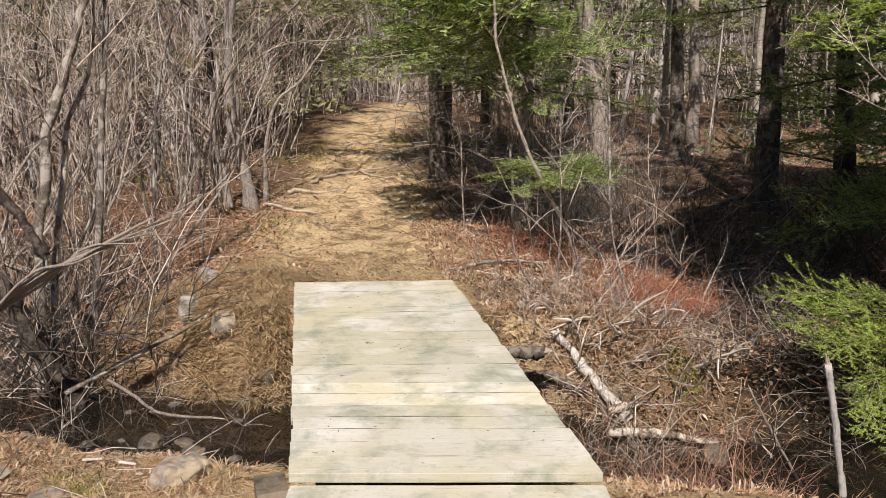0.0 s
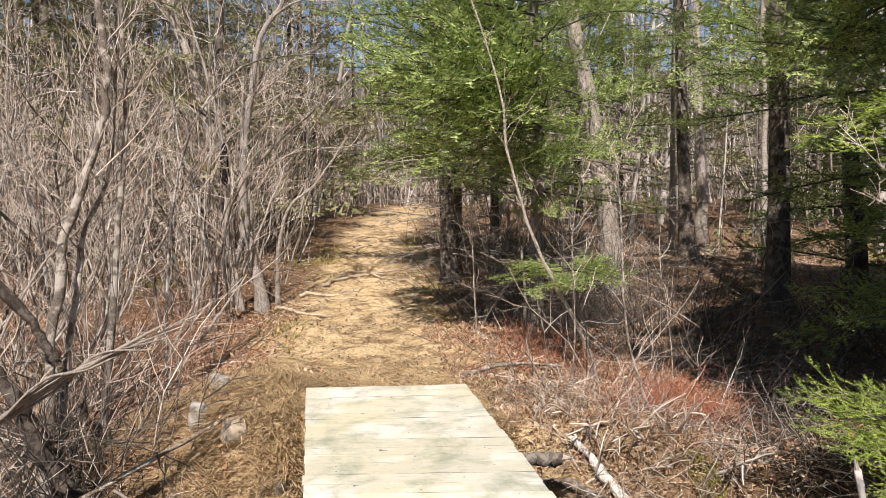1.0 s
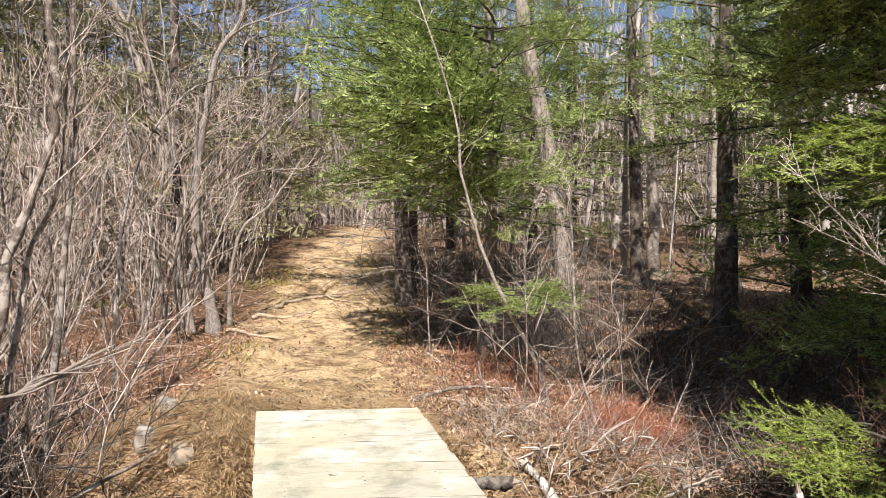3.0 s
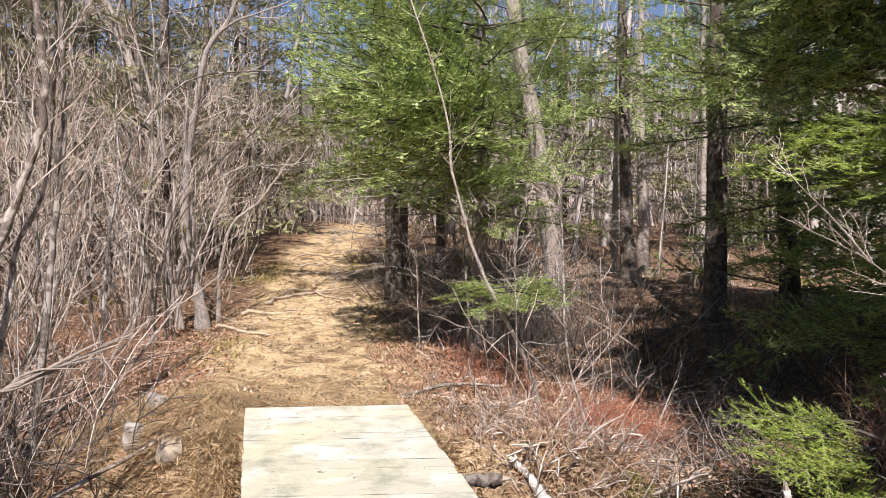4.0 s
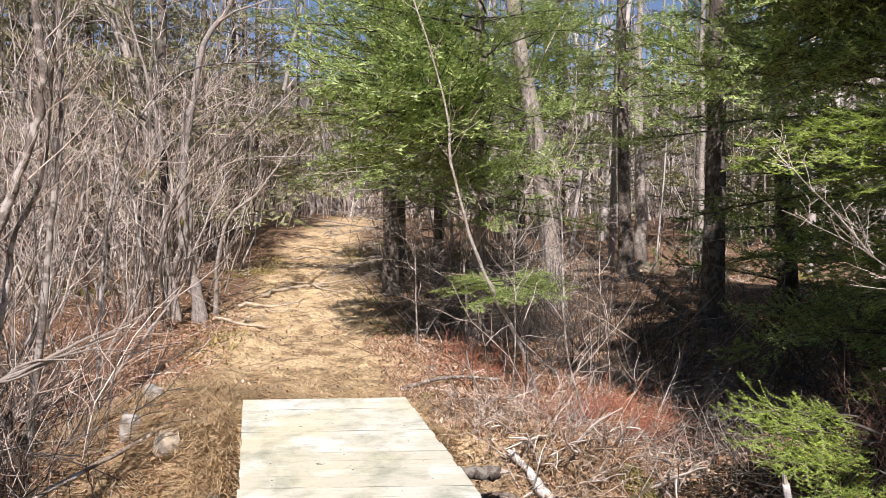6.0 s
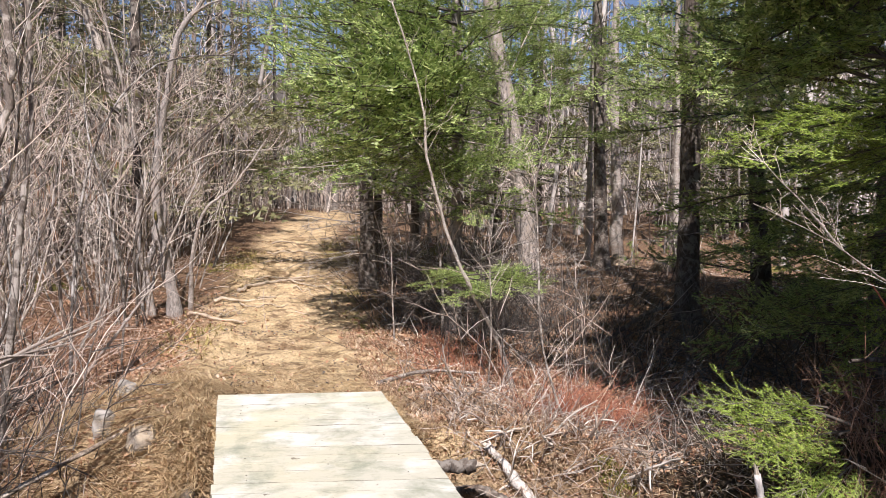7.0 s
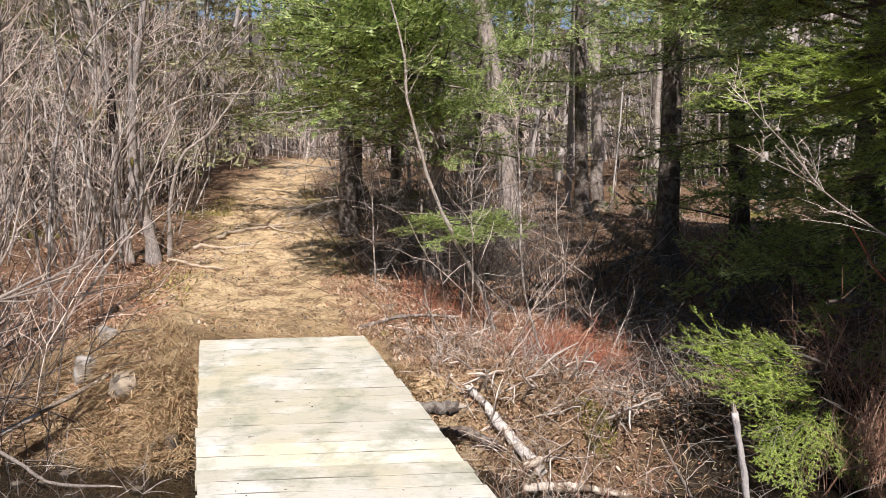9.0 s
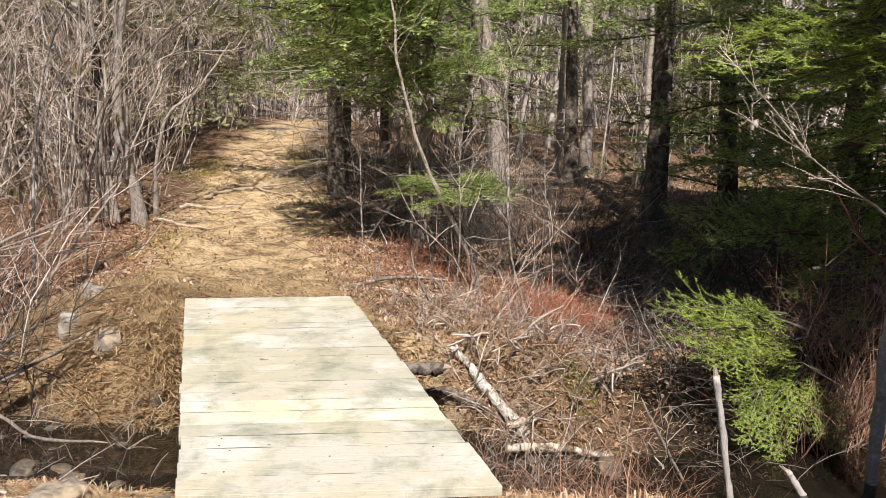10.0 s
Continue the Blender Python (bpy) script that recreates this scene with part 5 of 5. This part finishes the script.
def dry(x, y):
    s = y - brook_y(x)
    return (np.where(s < 0, -s - near_shift(x), s) > 0.33) & ~((x > -0.04) & (x < 1.2) & (y > 2.8) & (y < 6.2))


blades("bank_grass", "flattened straw-coloured grass on the brook's banks", 84000, (-1.9, 2.4, 2.8, 7.6), lambda x, y: np.where(y < brook_y(x), 0.18, 1.0) * np.where(x > 1.45, 0.12, 1.0) * np.clip((7.7 - y) / 1.7, 0, 1) * dry(x, y) * np.clip(1.25 - np.abs(x - 0.3) * 0.62 + 1.3 * value_noise(x * 1.7, y * 1.7, 21), 0.03, 1), 0.13, 0.0028, STRAW, 401, 0.84, comb=0.8)
blades("slope_grass", "long dead grass hanging down the brook's banks", 120000, (-2.6, 3.4, 3.6, 7.2), lambda x, y: ((np.abs(y - brook_y(x)) > 0.22) & ~((x > -0.04) & (x < 1.2) & (y > 2.8) & (y < 6.2))) * np.where(x > 1.45, 0.10, 1.0) * np.where(x < -0.75, 0.25, 1.0) * np.clip(1.7 - np.abs(np.abs(y - brook_y(x)) - 0.85) * 1.9, 0, 1), 0.14, 0.003, STRAW, 407, 0.88, comb=0.7)
blades("bank_stalks", "tawny dead stalks matted on the bank", 88000, (1.2, 4.6, 2.9, 8.6), lambda x, y: (dry(x, y) & ((x > 1.35) | (y > 6.3)) & ((x < 2.85) | (y > 5.9))) * np.clip(0.55 + 1.2 * value_noise(x * 1.9, y * 1.9, 94), 0.1, 1), 0.11, 0.0033, TAWNY, 422, 0.68)
blades("gully_stalks", "tawny dead stalks and leaves in the gully", 40000, (-3.2, -0.3, 3.0, 8.2), lambda x, y: (np.abs(y - brook_y(x)) > 0.22) * np.clip(0.75 - 0.45 * x - 0.6 + 1.2 * value_noise(x * 1.9, y * 1.9, 96), 0.05, 1), 0.10, 0.0032, TAWNY, 424, 0.8)
leaf_litter("bank_litter", "curled dead leaves matted on the bank", 15000, (1.2, 4.6, 2.9, 8.6), lambda x, y: (dry(x, y) & ((x > 1.35) | (y > 6.3)) & ((x < 2.85) | (y > 5.9))) * np.clip(0.5 + 1.2 * value_noise(x * 1.5, y * 1.5, 95), 0.1, 1), 0.013, LEAVES, 423, 0.02)
leaf_litter("pale_leaves", "pale curled leaves caught on the bank", 4200, (1.3, 3.4, 4.4, 7.4), lambda x, y: (np.abs(y - brook_y(x)) > 0.25) * np.clip(0.3 + 1.8 * value_noise(x * 2.1, y * 2.1, 101), 0.05, 1), 0.017, PALE_LEAF, 429, 0.03)
blades("near_bank_grass", "fine short dead grass on the near bank", 40000, (-2.2, 1.8, 2.9, 5.2), lambda x, y: (y < brook_y(x)) * dry(x, y) * np.clip(0.75 + 1.5 * value_noise(x * 2.2, y * 2.2, 97), 0.08, 1), 0.075, 0.0017, STRAW, 425, 0.72)
blades("near_bank_stalks", "brown stalks among the grass of the near bank", 16000, (-2.4, 2.6, 2.9, 5.2), lambda x, y: (y < brook_y(x)) * dry(x, y) * 0.9, 0.08, 0.002, TAWNY, 426, 0.7)
blades("step_grass", "dry tufts growing before the lower board", 900, (0.2, 1.15, 2.56, 2.78), lambda x, y: (y < 2.83 - 0.178 * x) * np.clip(0.4 + 2.2 * value_noise(x * 6, y * 3, 98), 0, 1), 0.10, 0.0022, STRAW, 427, 0.35)
for mx, my, mr, mn in ((-1.12, 4.3, 0.22, 5000), (2.48, 4.85, 0.16, 2600), (-1.95, 5.05, 0.2, 2600), (1.5, 6.45, 0.14, 1600), (0.15, 15.2, 0.5, 3000)):
    blades("moss_cushion", "olive-yellow moss cushion on the bank", mn, (mx - mr, mx + mr, my - mr, my + mr), lambda x, y, mx=mx, my=my, mr=mr: (np.hypot(x - mx, y - my) < mr * (0.8 + 0.8 * value_noise(x * 7, y * 7, 99))) * 1.0, 0.03, 0.003, MOSS, 428, 0.45, "moss")
blades("hanging_grass", "long straw tufts hanging over the gully", 15000, (-1.3, -0.02, 5.4, 6.9), lambda x, y: dry(x, y) * np.clip(0.5 + 1.8 * value_noise(x * 4, y * 4, 102), 0.0, 1), 0.20, 0.0034, STRAW, 430, 0.72, comb=0.5)
blades("far_grass", "dry grass on the far trail", 34000, (-0.5, 7, 14, 33), lambda x, y: np.clip(1.6 - trail_d(x, y) * 0.9, 0, 1), 0.12, 0.0045, STRAW, 408, 0.85, comb=0.8)
blades("trail_grass", "short trampled dry grass on the trail", 56000, (-1.5, 4.0, 6.1, 18), lambda x, y: np.clip(0.75 + 1.6 * value_noise(x * 1.6, y * 1.6, 55), 0.1, 1) * np.clip(1.5 - trail_d(x, y) * 1.1, 0, 1) * np.clip(1.3 - (y - 6) * 0.06, 0.3, 1), 0.06, 0.0034, STRAW, 402, 0.86, comb=0.5)
leaf_litter("fallen_leaves", "brown fallen leaves on the forest floor", 60000, (-7, 12, 2.5, 18), lambda x, y: dry(x, y) * np.clip(0.15 + (trail_d(x, y) - 0.6) * 0.8, 0.06, 1) * np.clip(1.4 - y * 0.06, 0.25, 1), 0.021, LEAVES, 403)
blades("leaf_drift", "curled dead leaves and stalks on the banks", 25000, (-4, 6, 2.6, 12), lambda x, y: dry(x, y) * np.clip((trail_d(x, y) - 0.5) * 1.2, 0.05, 1) * np.clip(1.5 - y * 0.08, 0.3, 1), 0.09, 0.0048, LEAVES, 406, 0.6, "leaf litter")
leaf_litter("bank_leaves", "curled brown leaves caught in the bank grass", 20000, (-3.2, 4.4, 3.3, 8.4), lambda x, y: dry(x, y) * np.where(x > 1.5, 1.6, 0.7) * np.where(trail_d(x, y) < 0.9, 0.12, 1.0) * np.clip(0.35 + 1.6 * value_noise(x * 1.4, y * 1.4, 77), 0.04, 1), 0.019, LEAVES, 409, 0.03)
leaf_litter("near_leaves", "brown fallen leaves beside the near trail", 14000, (-6, 7, -7, 2.7), lambda x, y: np.clip((np.abs(x - 0.55) - 0.7) * 0.8, 0.02, 0.9), 0.024, LEAVES, 418)
blades("near_grass", "trampled dry grass on the near trail", 14000, (-1.5, 2.6, -7, 2.9), lambda x, y: np.clip(1.5 - np.abs(x - 0.55) * 0.9, 0, 1), 0.10, 0.005, STRAW, 419, 0.86, comb=0.8)
leaf_litter("trail_litter", "dark crumbs of bark and humus trodden into the trail", 16000, (-0.6, 3.2, 6.2, 18), lambda x, y: (trail_d(x, y) < 1.2) * np.clip(0.15 + 2.2 * value_noise(x * 1.1, y * 1.1, 91), 0.04, 1), 0.014, TWIG_DARK, 417)
leaf_litter("trail_leaves", "brown leaves trodden into the trail", 9000, (-0.8, 3.4, 6.2, 22), lambda x, y: (trail_d(x, y) < 1.4) * np.clip(0.3 + 1.6 * value_noise(x * 1.7, y * 1.3, 92), 0.06, 1), 0.018, LEAVES, 420)
blades("verge_grass", "olive and yellow tufts along the trail's edges", 24000, (-0.8, 3.6, 7.5, 20), lambda x, y: np.exp(-((trail_d(x, y) - 0.95) / 0.28) ** 2) * np.clip(0.35 + 2.4 * value_noise(x * 0.9, y * 0.7, 93), 0, 1), 0.12, 0.006, VERGE, 421, 0.6)
leaf_litter("slope_leaves", "rusty dead leaves covering the slope below the thicket", 17000, (-3.6, 0.1, 6.0, 11.0), lambda x, y: dry(x, y) * np.clip((trail_d(x, y) - 0.75) * 2.0, 0, 1), 0.016, LEAVES, 415, 0.01)
leaf_litter("thicket_leaves", "rusty dead leaves under the trailside brush", 9000, (1.4, 5.2, 6.2, 9.5), lambda x, y: np.clip((trail_d(x, y) - 0.9) * 2.0, 0, 1), 0.021, LEAVES, 416, 0.01)
blades("moss_tufts", "olive moss beside the trail", 16000, (-2, 4, 3, 16), lambda x, y: dry(x, y) * (value_noise(x * 0.8, y * 0.8, 11) > 0.2) * (trail_d(x, y) > 0.7), 0.03, 0.004, MOSS, 404, 0.4, "moss")


def build_ground_twigs():
    rng = np.random.default_rng(405)
    g = Geo()
    x, y, z = scatter(rng, 4200, -6, 10, 3, 17, lambda x, y: dry(x, y) * np.where(trail_d(x, y) < 0.95, 0.006, 0.9))
    for a, b, c in zip(x, y, z):
        ln = rng.uniform(0.12, 0.6)
        p = wander(rng, (a, b, c + 0.01), (*rng.normal(0, 1, 2), rng.uniform(0.0, 0.35)), ln, 4, 0.15, -0.02)
        r = rng.uniform(0.0015, 0.005)
        g.tube(p, np.linspace(r, r * 0.5, 4), 3)
    thing("ground_twigs", g, TWIG, "broken grey twigs strewn on the forest floor", "twigs", kind="stuff")


build_ground_twigs()


def tangle(name, label, n, centre, spread, length, r, mat, seed, rise=0.6, droop=-0.10, category="brush", wade=False):
    """A tangle of thin arching stems."""
    rng = np.random.default_rng(seed)
    g = Geo()
    for _ in range(n):
        x, y = rng.normal(centre[0], spread[0]), rng.normal(centre[1], spread[1])
        if (abs(y - float(brook_y(x))) < 0.35 and not wade) or (-0.2 < x < 1.3 and y < 6.25) or (y > 6.2 and trail_d(x, y) < 0.8):
            continue
        ln = length * rng.uniform(0.5, 1.5)
        p = wander(rng, (x, y, gz(x, y) - 0.02), (*rng.normal(0, 0.55, 2), rise * rng.uniform(0.4, 1.6)), ln, 7, 0.16, droop)
        rr = r * rng.uniform(0.6, 1.4)
        g.tube(p, np.linspace(rr, rr * 0.4, 7), 3)
        for _ in range(3):
            i = rng.integers(2, 6)
            q = wander(rng, p[i], side_way(rng, p[i + 1] - p[i], 0.8, 0.1), ln * 0.35, 4, 0.15, droop * 0.5)
            g.tube(q, np.linspace(rr * 0.6, rr * 0.3, 4), 3)
    return thing(name, g, mat, label, category, kind="stuff")


tangle("bramble_tangle", "tangled bare grey stems on the brook's bank", 150, (2.2, 5.7), (0.45, 0.5), 0.42, 0.0026, TWIG_DEAD, 501)
tangle("red_brush", "rust-red brush mound of fine dead stems", 760, (2.72, 5.75), (0.20, 0.12), 0.34, 0.0025, TWIG_RUST, 502, 1.1, -0.20)
tangle("red_brush", "rust-red brush by the saplings", 200, (2.15, 7.3), (0.5, 0.35), 0.32, 0.0024, TWIG_RUST, 503, 0.9, -0.1)
tangle("reed_tangle", "tawny stems leaning over the water's edge", 250, (2.1, 4.95), (0.33, 0.38), 0.42, 0.0026, TAWNY, 504, 0.9, -0.08)
tangle("brook_debris", "dead stems and leaves caught along the brook", 300, (-0.85, 5.35), (0.6, 0.35), 0.38, 0.003, TWIG_DEAD, 516, 0.5, -0.12, wade=True)
tangle("stick_pile", "pale dead sticks heaped on the bank", 230, (2.1, 5.3), (0.5, 0.5), 0.34, 0.0042, DEAD_STICK, 512, 0.35, -0.05)
tangle("brook_sticks", "grey dead sticks lodged across the brook", 260, (3.2, 4.9), (0.5, 0.4), 0.5, 0.0032, TWIG_DEAD, 517, 0.5, -0.06, wade=True)
tangle("bank_brush", "fine tawny stems over the water's edge", 240, (2.0, 4.55), (0.27, 0.28), 0.38, 0.0024, DEAD_STICK, 518, 0.8, -0.10, wade=True)
tangle("bank_sticks", "coarse pale sticks strewn on the bank", 100, (2.15, 5.2), (0.45, 0.5), 0.34, 0.0125, DEAD_STICK, 519, 0.15, -0.04)
tangle("near_brush", "tawny dead stems on the near bank", 380, (2.05, 3.6), (0.32, 0.22), 0.45, 0.0026, TWIG_RED, 505, 1.0, -0.06)
tangle("gully_brush", "pale crooked bare twigs over the shaded gully", 32, (3.2, 6.9), (0.5, 0.5), 0.95, 0.0045, TWIG, 520, 1.1, -0.04)
# dark twig colour carries the shade of the right-hand woods
tangle("shade_brush", "bare undergrowth with the shade put into its dark colour", 400, (5.0, 7.6), (1.3, 1.2), 0.9, 0.0045, TWIG_DARK, 506, 0.8, -0.05)
tangle("shrub_twigs", "upright brush of thin brown stems", 240, (4.25, 4.35), (0.22, 0.2), 0.8, 0.003, TWIG_RED, 507, 1.6, 0.02)
# next two: the firs' shade is put into the twig colour
tangle("trailside_brush", "bare brush under the evergreens, coloured dark for their shade", 480, (3.0, 9.6), (0.5, 1.5), 0.7, 0.0035, TWIG_DARK, 508, 0.9, -0.03)
tangle("bush_stems", "fine bare stems coloured dark for the evergreens' shade", 200, (3.2, 9.6), (0.8, 0.9), 1.2, 0.004, TWIG_DARK, 509, 1.2, -0.02)
tangle("left_brush", "fine reddish undergrowth below the thicket", 620, (-1.9, 8.4), (0.7, 1.5), 0.5, 0.0024, TWIG_RED, 510, 0.9, -0.06)
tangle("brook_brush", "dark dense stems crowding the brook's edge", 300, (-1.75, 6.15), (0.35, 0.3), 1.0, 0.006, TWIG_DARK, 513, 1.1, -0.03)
tangle("left_tangle", "grey tangled stems at the brook's edge", 260, (-2.2, 6.5), (0.5, 0.5), 1.1, 0.004, TWIG, 511, 0.9, -0.04)


tangle("understory_brush", "grey tangle of dead twigs between the trunks", 200, (7.2, 16.5), (2.6, 2.4), 1.0, 0.006, TWIG_DEAD, 514, 0.3, -0.05)
tangle("understory_brush", "grey tangle of dead twigs behind the firs", 220, (4.2, 13.0), (0.9, 1.6), 1.1, 0.005, TWIG_DEAD, 515, 0.4, -0.03)


# ---- roots on the trail ----
def build_roots():
    rng = np.random.default_rng(600)
    runs = [((0.3, 12.7), (0.6, 13.3), (1.35, 13.5), 0.04), ((-0.05, 11.5), (0.4, 11.6), (0.95, 11.75), 0.027), ((-0.35, 10.7), (0.0, 10.3), (0.32, 9.95), 0.028), ((0.0, 10.4), (0.1, 10.6), (0.3, 10.75), 0.014),
            ((0.6, 14.2), (1.3, 14.5), (2.0, 14.3), 0.02), ((1.0, 13.4), (1.3, 13.0), (1.7, 12.8), 0.018), ((0.9, 16.0), (1.6, 16.3), (2.3, 16.1), 0.022), ((1.0, 17.6), (1.7, 17.9), (2.6, 17.7), 0.022), ((1.2, 19.4), (1.9, 19.7), (2.6, 19.5), 0.024)]
    for _ in range(4):
        x, y, a = rng.uniform(0.3, 1.6), rng.uniform(11.0, 13.0), rng.normal(0, 0.6)
        ln = rng.uniform(0.15, 0.35)
        runs.append(((x - ln * math.cos(a), y - ln * math.sin(a)), (x + rng.normal(0, 0.05), y + rng.normal(0, 0.06)), (x + ln * math.cos(a), y + ln * math.sin(a)), 0.012))
    for *run, thick in runs:
        p = spline([(x, y, 0) for x, y in run], 22)
        p[:, 1] += 0.05 * np.sin(np.arange(22) * rng.uniform(0.5, 0.9) + rng.uniform(0, 6)) + rng.normal(0, 0.012, 22)
        p[:, 2] = ground_z(p[:, 0], p[:, 1]) + 0.016 + 0.4 * thick + 0.016 * np.sin(np.arange(22) * rng.uniform(0.3, 0.6) + 0.4)
        g = Geo()
        r = thick * rng.uniform(0.85, 1.15)
        g.tube(p, np.linspace(r, r * 0.5, 22) * rng.uniform(0.8, 1.2, 22), 7, cap=True)
        thing("tree_root", g, ROOT_BARK, "pale worn root crossing the trail", "root", "roots on the trail")


build_roots()
